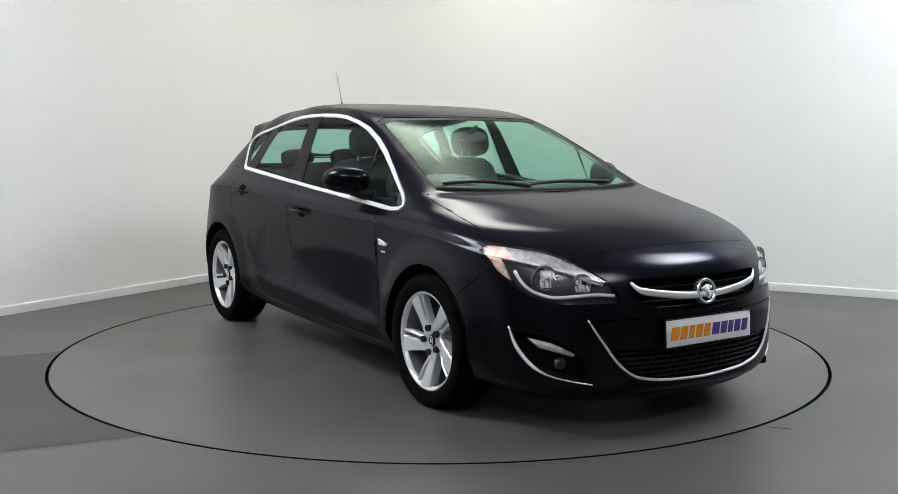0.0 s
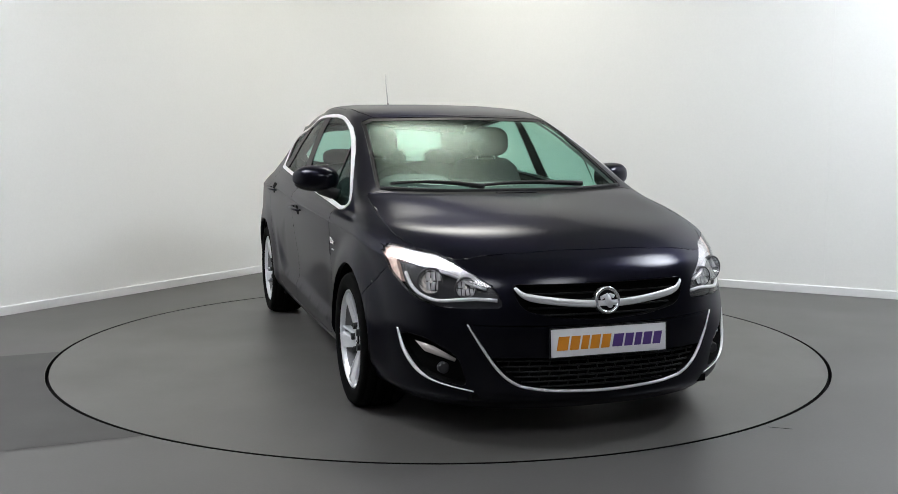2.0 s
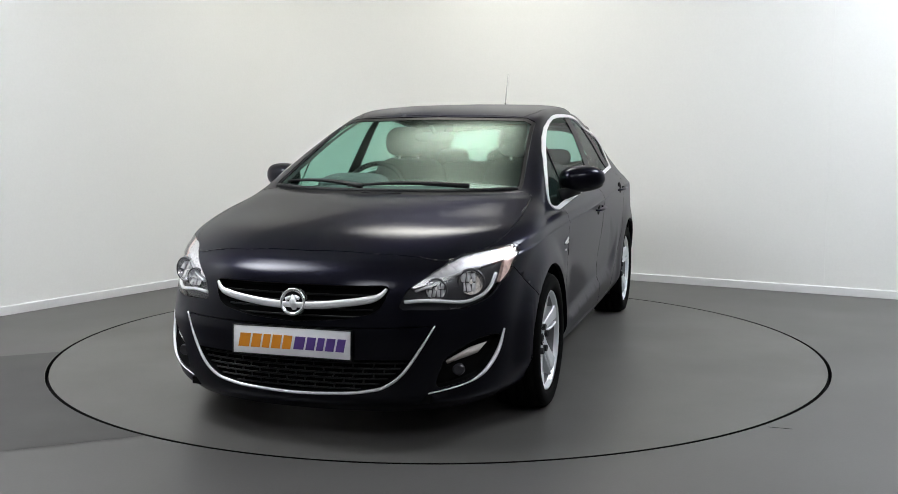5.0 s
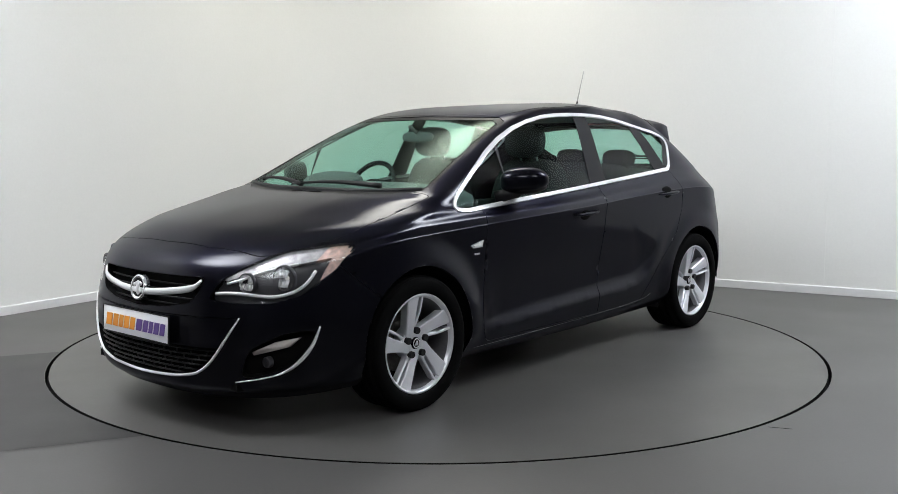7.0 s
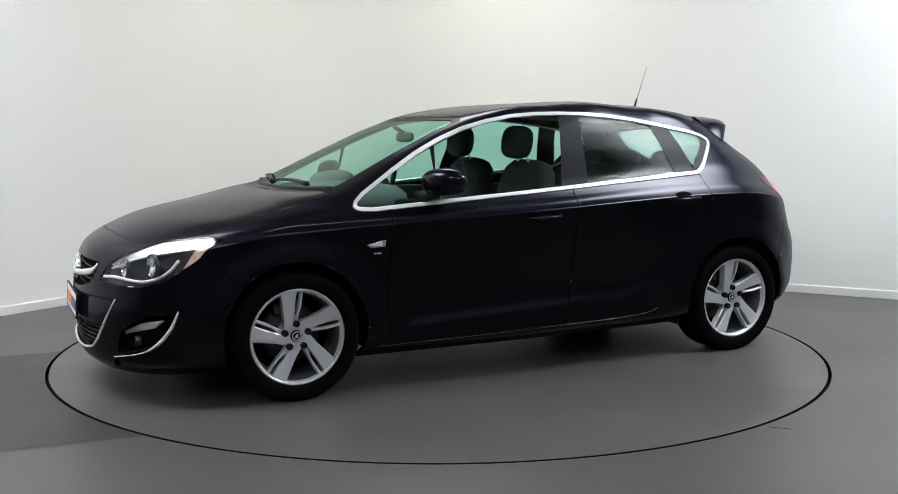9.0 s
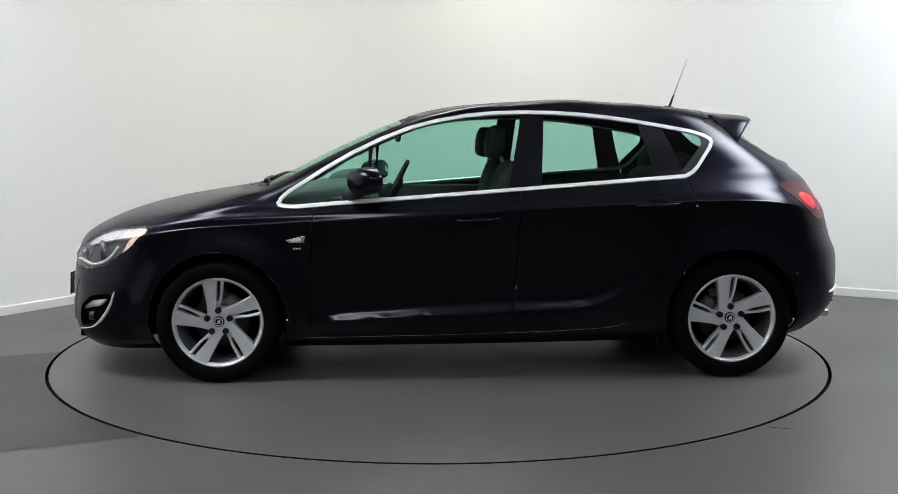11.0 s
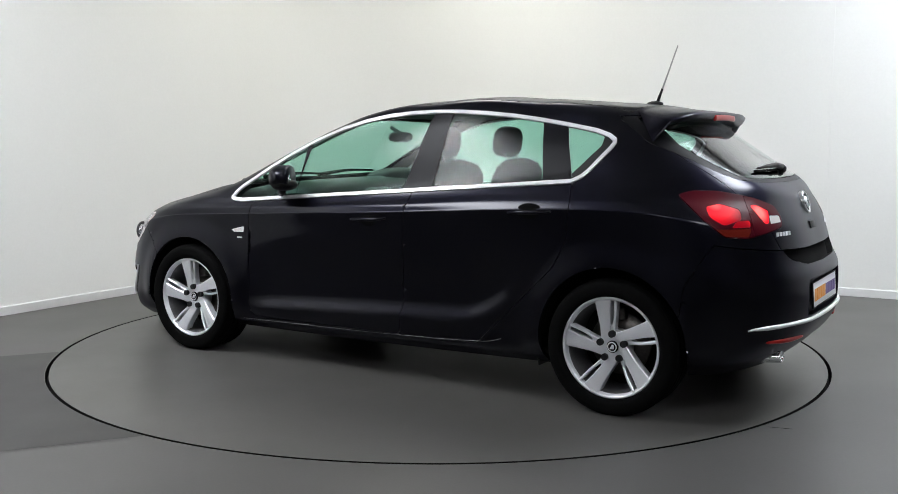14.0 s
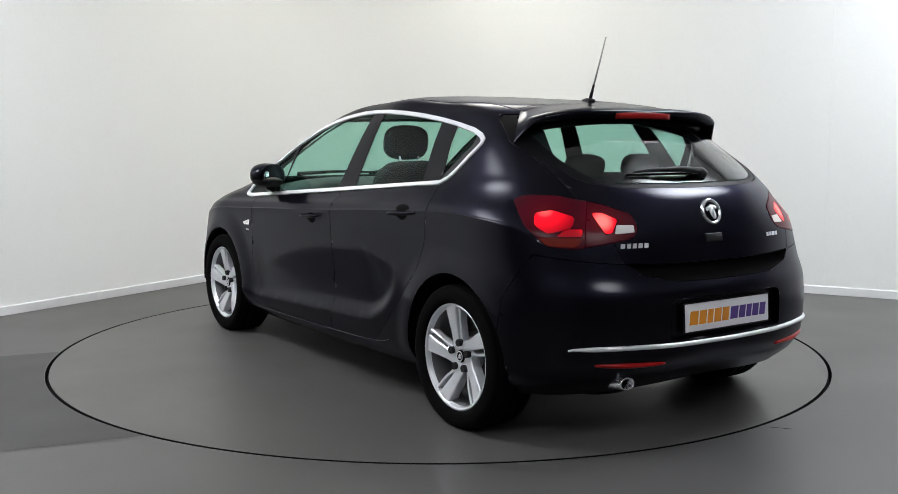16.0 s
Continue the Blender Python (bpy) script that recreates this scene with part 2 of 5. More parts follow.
def studio():
    far_l, far_r = CORNER + LEFT * LONG_L, CORNER + RIGHT * LONG_R
    opposite = far_l + RIGHT * LONG_R
    bend = 1.05
    tl, tr = CORNER + LEFT * bend, CORNER + RIGHT * bend
    arc = [tl * (1 - k / 24) ** 2 + CORNER * (2 * k / 24 * (1 - k / 24)) + tr * (k / 24) ** 2 for k in range(25)]
    wall_along("wall_west", far_l, tl, WALL, "plain white painted studio wall")
    wall_along("wall_north", tr, far_r, WALL, "plain white painted studio wall")
    # unseen walls, coloured dark so they throw little light on the car
    wall_along("wall_east", far_r, opposite, DARK_WALL, "plain unseen studio wall, darkened to weaken its bounce light")
    wall_along("wall_south", opposite, far_l, DARK_WALL, "plain unseen studio wall, darkened to weaken its bounce light")
    board_along("baseboard_west", far_l, tl, "low white painted skirting board along the wall")
    board_along("baseboard_north", tr, far_r, "low white painted skirting board along the wall")
    bm, bb = bmesh.new(), bmesh.new()
    profile = [(0.0, 0.0), (0.014, 0.0), (0.014, 0.058), (0.012, 0.063), (0.006, 0.066), (0.0, 0.066)]
    wall_rows, board_rows = [], []
    for k, q in enumerate(arc):
        d = (arc[min(k + 1, 24)] - arc[max(k - 1, 0)]).normalized()
        side_way = Vector((d.y, -d.x, 0))
        wall_rows.append([bm.verts.new(q + side_way * w + Vector((0, 0, h))) for w, h in ((0, -0.06), (0, HEIGHT), (-0.15, HEIGHT), (-0.15, -0.06))])
        board_rows.append([bb.verts.new(q + side_way * w + Vector((0, 0, h))) for w, h in profile])
    for a, b in zip(wall_rows, wall_rows[1:]):
        for k in range(4):
            bm.faces.new((a[k], a[(k + 1) % 4], b[(k + 1) % 4], b[k])).smooth = k in (0, 2)
    for a, b in zip(board_rows, board_rows[1:]):
        for k in range(5):
            bb.faces.new((a[k], a[k + 1], b[k + 1], b[k]))
    for e in bm.edges:
        e.smooth = abs(e.verts[0].co.z - e.verts[1].co.z) > 0.5
    for own in (bm, bb):
        bmesh.ops.recalc_face_normals(own, faces=own.faces)
    tagged(part("wall_corner", bm, WALL, smooth=False), label="rounded white studio wall corner", category="wall", kind="structure")
    tagged(part("baseboard_corner", bb, BOARD, smooth=False), label="low white skirting board round the corner", category="baseboard", kind="structure")
    # ceiling
    bm = bmesh.new()
    pts = [far_l, CORNER, far_r, opposite]
    vs = [bm.verts.new((p.x, p.y, z)) for z in (HEIGHT, HEIGHT + 0.1) for p in pts]
    for q in ((0, 1, 2, 3), (7, 6, 5, 4), (0, 4, 5, 1), (1, 5, 6, 2), (2, 6, 7, 3), (3, 7, 4, 0)):
        bm.faces.new([vs[i] for i in q])
    bmesh.ops.recalc_face_normals(bm, faces=bm.faces)
    tagged(part("ceiling", bm, CEILING, smooth=False), label="plain matt white studio ceiling", category="ceiling", kind="structure")
    # floor with the round pit of the turntable
    n = 160
    rings = [(TABLE_R + 0.010, -0.002), (TABLE_R + 0.011, 0.0), (4.0, 0.0), (16.0, 0.0)]
    bm = lathe(rings, n)
    for f in bm.faces:
        if f.normal.z < -0.1:
            f.normal_flip()
    tagged(part("floor", bm, FLOOR, smooth=False), label="smooth mid-grey vinyl studio floor", category="floor", kind="structure")
    bm = lathe([(0.0, -0.12), (TABLE_R + 0.010, -0.12), (TABLE_R + 0.010, -0.002)], n)
    tagged(part("turntable_pit", bm, DEEP, smooth=False), label="dark pit under the turntable's edge", category="pit", kind="structure")
    # darker strip on which cars drive up, cut round at the turntable
    bm = bmesh.new()
    ux, uy = math.cos(radians(22)), math.sin(radians(22))
    rows = []
    for k in range(41):
        across = -0.95 + 1.9 * k / 40
        mx, my = -1.93, -1.13
        px, py = mx - uy * across, my + ux * across
        # walk along the strip until the turntable's edge
        b = px * ux + py * uy
        disc = b * b - (px * px + py * py - (TABLE_R + 0.014) ** 2)
        s = -b - math.sqrt(max(disc, 0))
        e = Vector((px + ux * s, py + uy * s, 0.002))
        rows.append((bm.verts.new(e), bm.verts.new(e - Vector((ux, uy, 0)) * 6)))
    for (a, b), (c, d) in zip(rows, rows[1:]):
        bm.faces.new((a, b, d, c))
    bmesh.ops.recalc_face_normals(bm, faces=bm.faces)
    for f in bm.faces:
        if f.normal.z < 0:
            f.normal_flip()
    tagged(part("floor_strip", bm, STRIP, smooth=False), label="darker grey vinyl strip leading to the turntable", category="floor", kind="structure")


def ceiling_light(sx, sy, m, glow, label):
    lamp = new("ceiling_light")
    tagged(lamp, label=label, category="ceiling light", group="studio ceiling lights")
    lamp.matrix_world = m
    bm = box(sx + 0.06, 0.03, 0.09, pose(0, sy / 2 + 0.015, -0.045), 0.004)
    box(sx + 0.06, 0.03, 0.09, pose(0, -sy / 2 - 0.015, -0.045), 0.004, bm=bm)
    box(0.03, sy, 0.09, pose(sx / 2 + 0.015, 0, -0.045), 0.004, bm=bm)
    box(0.03, sy, 0.09, pose(-sx / 2 - 0.015, 0, -0.045), 0.004, bm=bm)
    part("frame", bm, FRAME, lamp, smooth=False)
    pane = part("diffuser", box(sx - 0.004, sy - 0.004, 0.012, pose(0, 0, 0), 0.003), glow, lamp, smooth=False)
    pane.location = (0, 0, -0.06)
    return lamp


def turntable():
    bm = lathe([(0.0, 0.0), (TABLE_R - 0.06, 0.0), (TABLE_R - 0.009, 0.0), (TABLE_R - 0.0085, -0.0015)], 160)
    for f in bm.faces:
        if f.normal.z < -0.1:
            f.normal_flip()
    ob = part("turntable", bm, TABLE, smooth=False)
    part("rim", lathe([(TABLE_R - 0.0085, -0.0015), (TABLE_R - 0.0085, -0.10)], 160), DEEP, ob, "black rim of the turntable")
    part("edge_seal", lathe([(TABLE_R - 0.0075, -0.06), (TABLE_R - 0.0075, -0.024), (TABLE_R - 0.002, -0.026), (TABLE_R - 0.001, -0.06)], 160), RUBBER, ob, "black rubber seal round the edge")
    return tagged(ob, label="round grey vinyl-topped car turntable set flush in the floor", category="turntable")


def small_fittings():
    # joint in the wall cladding
    p = CORNER + RIGHT * 4.76
    d = Vector((RIGHT.y, -RIGHT.x, 0))
    bm = box(0.02, 0.004, HEIGHT - 0.07, Matrix.Translation(p + d * 0.002 + Vector((0, 0, HEIGHT / 2 + 0.035))) @ pose(0, 0, 0, 0, 0, -29.4), 0.001)
    tagged(part("trim_wall_joint", bm, WALL, smooth=False), label="narrow white cover strip over a wall joint", category="trim", kind="structure")
    # slot in the floor by the turntable's edge
    bm = box(0.10, 0.004, 0.002, pose(1.488, -1.795, 0.0012, 0, 0, -19), 0.0005)
    tagged(part("trim_floor_slot", bm, STRIP, smooth=False), label="short dark slot in the grey floor", category="trim", kind="structure")


studio()
small_fittings()
table = turntable()
WARM, COOL = "white square ceiling softbox, switched on", "cool white square ceiling softbox, switched on"
ceiling_light(3.0, 3.0, pose(0.0, 1.8, HEIGHT, 0, 0, -29.4), LIGHT_A, WARM)
ceiling_light(3.0, 3.0, pose(3.7, -0.5, HEIGHT, 0, 0, -29.4), LIGHT_B, COOL)
ceiling_light(3.0, 3.0, pose(-2.9, -1.6, HEIGHT, 0, 0, -29.4), LIGHT_C, COOL)
ceiling_light(3.0, 3.0, pose(-1.2, -6.2, HEIGHT, 0, 0, -29.4), LIGHT_D, COOL)
ceiling_light(3.0, 3.0, pose(2.6, -5.6, HEIGHT, 0, 0, -29.4), LIGHT_D, COOL)


# ------------------------------------------------------------------ the car: x ahead, y to its left, z up, front axle at x = 0
REAR_AXLE = -2.685
HUB_Z, TYRE_R = 0.314, 0.317


def smooth_curve(xs, ys, q):
    """Shape-keeping cubic through the points (xs, ys), at q. ys may have further axes."""
    xs, ys, q = np.asarray(xs, float), np.asarray(ys, float), np.asarray(q, float)
    h = np.diff(xs).reshape(-1, *[1] * (ys.ndim - 1))
    d = np.diff(ys, axis=0) / h
    m = np.zeros_like(ys)
    a, b = d[:-1], d[1:]
    with np.errstate(divide="ignore", invalid="ignore"):
        hm = 2 * a * b / (a + b)
    m[1:-1] = np.where(a * b > 0, np.nan_to_num(hm), 0)
    m[0], m[-1] = d[0], d[-1]
    i = np.clip(np.searchsorted(xs, q, side="right") - 1, 0, len(xs) - 2)
    t = ((q - xs[i]) / np.diff(xs)[i]).reshape(-1, *[1] * (ys.ndim - 1))
    hi = h[i]
    return (ys[i] * (1 + 2 * t) * (1 - t) ** 2 + m[i] * hi * t * (1 - t) ** 2 + ys[i + 1] * t * t * (3 - 2 * t) + m[i + 1] * hi * t * t * (t - 1))


N_ARC, N_SIDE, N_UP = 48, 124, 9
STEPS = np.r_[np.linspace(0, 1, N_ARC, endpoint=False), np.linspace(1, 2, N_SIDE, endpoint=False), np.linspace(2, 3, N_ARC + 1)]


def body_ring(xf, xa, nf, xb, xr, nr, widths, heights):
    """One level line round half of the body: a squarish bow round the nose, the side, and a bow round the tail.
    widths at front, middle and rear of the side; heights at nose, front corner, wing, middle, quarter, rear corner, tail."""
    wf, wm, wr = widths
    out = np.zeros((len(STEPS), 3))
    for k, s in enumerate(STEPS):
        if s <= 1:
            p = s * math.pi / 2
            out[k, 0] = xa + (xf - xa) * max(math.cos(p), 0) ** (2 / nf)
            out[k, 1] = wf * math.sin(p) ** (2 / nf)
        elif s < 2:
            t = s - 1
            out[k, 0] = xa + (xb - xa) * t
            e = (t * 2) if t < 0.5 else (t * 2 - 1)
            e = e * e * (3 - 2 * e)
            out[k, 1] = wf + (wm - wf) * e if t < 0.5 else wm + (wr - wm) * e
        else:
            p = (3 - s) * math.pi / 2
            out[k, 0] = xb + (xr - xb) * max(math.cos(p), 0) ** (2 / nr)
            out[k, 1] = wr * math.sin(p) ** (2 / nr)
    out[0, 1] = out[-1, 1] = 0
    out[:, 2] = smooth_curve([0, 0.5, 1, 1.5, 2, 2.5, 3], heights, STEPS)
    return out


def body_rings():
    r = body_ring
    return np.array([
        r(0.84, 0.10, 2.5, -2.80, -3.31, 2.6, (0.790, 0.815, 0.800), (0.140, 0.145, 0.17, 0.18, 0.20, 0.22, 0.25)),
        r(0.902, 0.10, 2.5, -2.80, -3.40, 2.7, (0.850, 0.862, 0.862), (0.195, 0.205, 0.225, 0.235, 0.26, 0.30, 0.33)),
        r(0.924, 0.10, 2.5, -2.80, -3.445, 2.7, (0.868, 0.872, 0.886), (0.32, 0.33, 0.34, 0.34, 0.36, 0.39, 0.42)),
        r(0.924, 0.10, 2.5, -2.80, -3.450, 2.7, (0.868, 0.870, 0.894), (0.44, 0.45, 0.47, 0.50, 0.51, 0.51, 0.53)),
        r(0.914, 0.08, 2.45, -2.78, -3.445, 2.7, (0.866, 0.879, 0.895), (0.555, 0.56, 0.61, 0.66, 0.66, 0.62, 0.63)),
        r(0.895, 0.06, 2.4, -2.74, -3.41, 2.7, (0.864, 0.888, 0.893), (0.645, 0.65, 0.72, 0.79, 0.80, 0.72, 0.70)),
        r(0.862, 0.04, 2.35, -2.68, -3.38, 2.65, (0.866, 0.896, 0.893), (0.715, 0.715, 0.805, 0.874, 0.936, 0.855, 0.79)),
        r(0.822, 0.03, 2.33, -2.66, -3.367, 2.63, (0.863, 0.8925, 0.889), (0.752, 0.750, 0.812, 0.880, 0.942, 0.892, 0.835)),
        r(0.765, 0.00, 2.3, -2.62, -3.35, 2.6, (0.857, 0.880, 0.867), (0.784, 0.788, 0.846, 0.908, 0.975, 0.935, 0.88)),
        r(0.60, -0.06, 2.3, -2.58, -3.315, 2.6, (0.838, 0.850, 0.838), (0.857, 0.850, 0.878, 0.938, 1.008, 0.985, 0.96)),
        r(0.32, -0.16, 2.4, -2.55, -3.275, 2.65, (0.825, 0.832, 0.815), (0.930, 0.906, 0.908, 0.962, 1.035, 1.035, 1.025)),
        r(-0.02, -0.30, 3.1, -2.52, -3.215, 2.8, (0.800, 0.816, 0.790), (0.984, 0.972, 0.940, 0.992, 1.065, 1.080, 1.075)),
        r(-0.14, -0.42, 3.7, -2.50, -3.175, 2.9, (0.780, 0.800, 0.768), (1.000, 0.992, 0.985, 1.025, 1.095, 1.110, 1.105)),
        r(-0.58, -0.80, 4.0, -2.46, -2.985, 2.9, (0.700, 0.722, 0.690), (1.212, 1.195, 1.180, 1.215, 1.230, 1.235, 1.235)),
        r(-0.86, -1.10, 4.0, -2.42, -2.850, 2.8, (0.640, 0.660, 0.628), (1.338, 1.326, 1.308, 1.350, 1.315, 1.330, 1.330)),
        r(-1.02, -1.32, 3.6, -2.30, -2.760, 2.8, (0.600, 0.612, 0.585), (1.394, 1.388, 1.393, 1.419, 1.388, 1.386, 1.388)),
        r(-1.13, -1.45, 3.0, -2.20, -2.715, 2.7, (0.560, 0.572, 0.540), (1.422, 1.420, 1.434, 1.452, 1.430, 1.412, 1.409)),
        r(-1.30, -1.55, 2.4, -2.10, -2.66, 2.4, (0.420, 0.440, 0.410), (1.449, 1.448, 1.458, 1.471, 1.458, 1.430, 1.420)),
        r(-1.48, -1.65, 2.2, -2.05, -2.60, 2.2, (0.220, 0.230, 0.220), (1.461, 1.462, 1.468, 1.478, 1.466, 1.441, 1.428)),
        r(-1.55, -1.70, 2.2, -2.00, -2.55, 2.2, (0.0, 0.0, 0.0), (1.465, 1.467, 1.472, 1.481, 1.470, 1.445, 1.433)),
    ])


RINGS = body_rings()
V_LEVELS = np.linspace(0, len(RINGS) - 1, (len(RINGS) - 1) * N_UP + 1)
SKIN = smooth_curve(np.arange(len(RINGS)), RINGS, V_LEVELS)      # levels x steps x 3


def ease(t):
    t = np.clip(t, 0, 1)
    return t * t * (3 - 2 * t)


def press_flanks(grid):
    """Presses the flared wheel arches and the scoop of the lower doors into the flanks."""
    x, y, z = grid[..., 0], grid[..., 1], grid[..., 2]
    out = np.zeros_like(x)
    for ax, rise in ((0.0, 0.024), (REAR_AXLE, 0.016)):
        r = np.hypot(x - ax, z - 0.325)
        out += rise * (1 - ease((r - 0.355) / 0.14)) * ease((z - 0.22) / 0.1)
    bend = np.array([(-0.40, 0.300), (-0.90, 0.330), (-1.60, 0.365), (-1.90, 0.378), (-2.03, 0.415), (-2.15, 0.500), (-2.21, 0.600), (-2.24, 0.720)])
    run = np.r_[0, np.cumsum(np.linalg.norm(np.diff(bend, axis=0), axis=1))]
    fine = smooth_curve(run, bend, np.linspace(0, run[-1], 120))
    way = np.gradient(fine, axis=0)
    way /= np.linalg.norm(way, axis=1)[:, None]
    p = np.stack((x, z), -1)
    gap = p[..., None, :] - fine
    near = np.argmin((gap ** 2).sum(-1), -1)
    g = np.take_along_axis(gap, near[..., None, None], -2)[..., 0, :]
    w = way[near]
    dist = np.linalg.norm(g, axis=-1) * np.sign(g[..., 0] * w[..., 1] - g[..., 1] * w[..., 0])
    t = near / 119
    strength = ease(t / 0.12) * ease((1 - t) / 0.22)
    scoop = np.where(dist > 0, -0.019 * ease(dist / 0.055) * (1 - ease((dist - 0.055) / 0.36)), 0.005 * np.exp(-(dist / 0.05) ** 2))
    out += scoop * strength
    y += out * ease((y - 0.70) / 0.12)


press_flanks(SKIN)


def skin_sheet(v0, v1, s0, s1, push=0.0):
    """A piece of the body's skin between levels and steps, pushed inward by push."""
    vi = np.where((V_LEVELS >= v0 - 1e-6) & (V_LEVELS <= v1 + 1e-6))[0]
    si = np.where((STEPS >= s0 - 1e-6) & (STEPS <= s1 + 1e-6))[0]
    bm = bmesh.new()
    grid = [[bm.verts.new(SKIN[v, s]) for s in si] for v in vi]
    for a, b in zip(grid, grid[1:]):
        for k in range(len(si) - 1):
            bm.faces.new((a[k], a[k + 1], b[k + 1], b[k]))
    bmesh.ops.remove_doubles(bm, verts=bm.verts, dist=1e-5)
    bm.normal_update()
    if push:
        for v, n in [(v, v.normal.copy()) for v in bm.verts]:
            v.co -= n * push
            v.co.y = max(v.co.y, 0) if v.co.y > 1e-4 else v.co.y
    return bm


X, Y, Z = Vector((1, 0, 0)), Vector((0, 1, 0)), Vector((0, 0, 1))


def hull(pts):
    pts = sorted(set(pts))
    def half(seq):
        out = []
        for p in seq:
            while len(out) > 1 and (out[-1][0] - out[-2][0]) * (p[1] - out[-2][1]) - (out[-1][1] - out[-2][1]) * (p[0] - out[-2][0]) <= 1e-9:
                out.pop()
            out.append(p)
        return out[:-1]
    return half(pts) + half(pts[::-1])


def rounded(pts, r, n=5):
    """The convex outline of pts with its corners rounded by up to r."""
    h = [Vector(p) for p in hull(pts)]
    out = []
    for i, p in enumerate(h):
        a, b = h[i - 1], h[(i + 1) % len(h)]
        ra, rb = min(r, (a - p).length * 0.45), min(r, (b - p).length * 0.45)
        pa, pb = p + (a - p).normalized() * ra, p + (b - p).normalized() * rb
        for k in range(n + 1):
            t = k / n
            q = pa * (1 - t) ** 2 + p * 2 * t * (1 - t) + pb * t * t
            out.append((q.x, q.y))
    return out


def take(bm, outline, a, b, keep, inset=0.0):
    """Cuts the convex outline, drawn along the axes a and b, out of bm's faces that keep() wants. Returns them as a bmesh of their own."""
    pts = hull(outline)
    lo = [min(p[i] for p in pts) - 0.001 for i in (0, 1)]
    hi = [max(p[i] for p in pts) + 0.001 for i in (0, 1)]
    faces = []
    for f in bm.faces:
        c = f.calc_center_median()
        if not keep(c, f.normal):
            continue
        pa, pb = [v.co.dot(a) for v in f.verts], [v.co.dot(b) for v in f.verts]
        if max(pa) > lo[0] and min(pa) < hi[0] and max(pb) > lo[1] and min(pb) < hi[1]:
            faces.append(f)
    for p, q in zip(pts, pts[1:] + pts[:1]):
        n2 = Vector((q[1] - p[1], p[0] - q[0]))
        if n2.length < 1e-9:
            continue
        n2.normalize()
        no = a * n2.x + b * n2.y                      # points out of the outline
        co = a * p[0] + b * p[1] - no * inset
        geom = list({e for f in faces for e in f.edges}) + list({v for f in faces for v in f.verts}) + faces
        res = bmesh.ops.bisect_plane(bm, geom=geom, dist=2e-5, plane_co=co, plane_no=no)
        faces = [g for g in res["geom"] if isinstance(g, bmesh.types.BMFace) and (g.calc_center_median() - co).dot(no) < 0]
    return lift(bm, faces)


def lift(bm, faces):
    """Moves faces out of bm into a new bmesh."""
    out = bmesh.new()
    made = {}
    for f in faces:
        for v in f.verts:
            if v not in made:
                made[v] = out.verts.new(v.co)
        out.faces.new([made[v] for v in f.verts])
    bmesh.ops.delete(bm, geom=faces, context="FACES")
    out.normal_update()
    return out


def both(bm):
    """Adds the mirror image in the y = 0 plane and welds the middle."""
    me = bpy.data.meshes.new("tmp")
    bm.to_mesh(me)
    other = flipped(me)
    bm = join(bm, other)
    bpy.data.meshes.remove(me)
    mid = [v for v in bm.verts if abs(v.co.y) < 2e-4]
    for v in mid:
        v.co.y = 0
    bmesh.ops.remove_doubles(bm, verts=mid, dist=3e-4)
    bm.normal_update()
    return bm


def flipped(me):
    other = bmesh.new()
    other.from_mesh(me)
    other.transform(Matrix.Diagonal((1, -1, 1, 1)))
    bmesh.ops.reverse_faces(other, faces=other.faces)
    return other


def panel(bm, gap=0.0022, depth=0.014, out=0.0):
    """Makes a skin piece a pressed panel: draws its rim in by gap, turns it inward by depth, and moves it out."""
    bm.normal_update()
    normals = {v: v.normal.copy() for v in bm.verts}
    rim = [e for e in bm.edges if e.is_boundary]
    pull = {}
    for e in rim:
        f = e.link_faces[0]
        d = (e.verts[1].co - e.verts[0].co).normalized()
        inward = f.normal.cross(d)
        if inward.dot(f.calc_center_median() - e.verts[0].co) < 0:
            inward.negate()
        for v in e.verts:
            pull[v] = pull.get(v, Vector()) + inward
    for v in bm.verts:
        v.co += normals[v] * out
    for v, d in pull.items():
        if d.length > 1e-6:
            v.co += d.normalized() * gap
    for e in rim:
        e.smooth = False
    ext = bmesh.ops.extrude_edge_only(bm, edges=rim)
    back = {}
    for v in ext["geom"]:
        if isinstance(v, bmesh.types.BMVert):
            for e in v.link_edges:
                w = e.other_vert(v)
                if w in normals:
                    back[v] = normals[w]
                    break
    for v, n in back.items():
        v.co -= n * depth
    return bm


def pair(name, bm, mat, parent, label=""):
    """A part on the left and its mirror image on the right."""
    me = bpy.data.meshes.new("tmp")
    bm.to_mesh(me)
    other = flipped(me)
    bpy.data.meshes.remove(me)
    return part(name, bm, mat, parent, label), part(name, other, mat, parent, label)


def circle(cx, cy, r, n=56):
    return [(cx + r * math.cos(2 * math.pi * k / n), cy + r * math.sin(2 * math.pi * k / n)) for k in range(n)]


car = new("car")
tagged(car, label="dark blue-black five-door hatchback on the turntable, tail lights on", category="car")

side = lambda c, n: c.y > 0.45 and abs(n.y) > 0.25
skin = skin_sheet(0, len(RINGS) - 1, 0, 3)

# wheel openings
for ax, hz in ((0.0, 0.325), (REAR_AXLE, 0.33)):
    take(skin, circle(ax, hz, 0.352), X, Z, lambda c, n: c.y > 0.4).free()

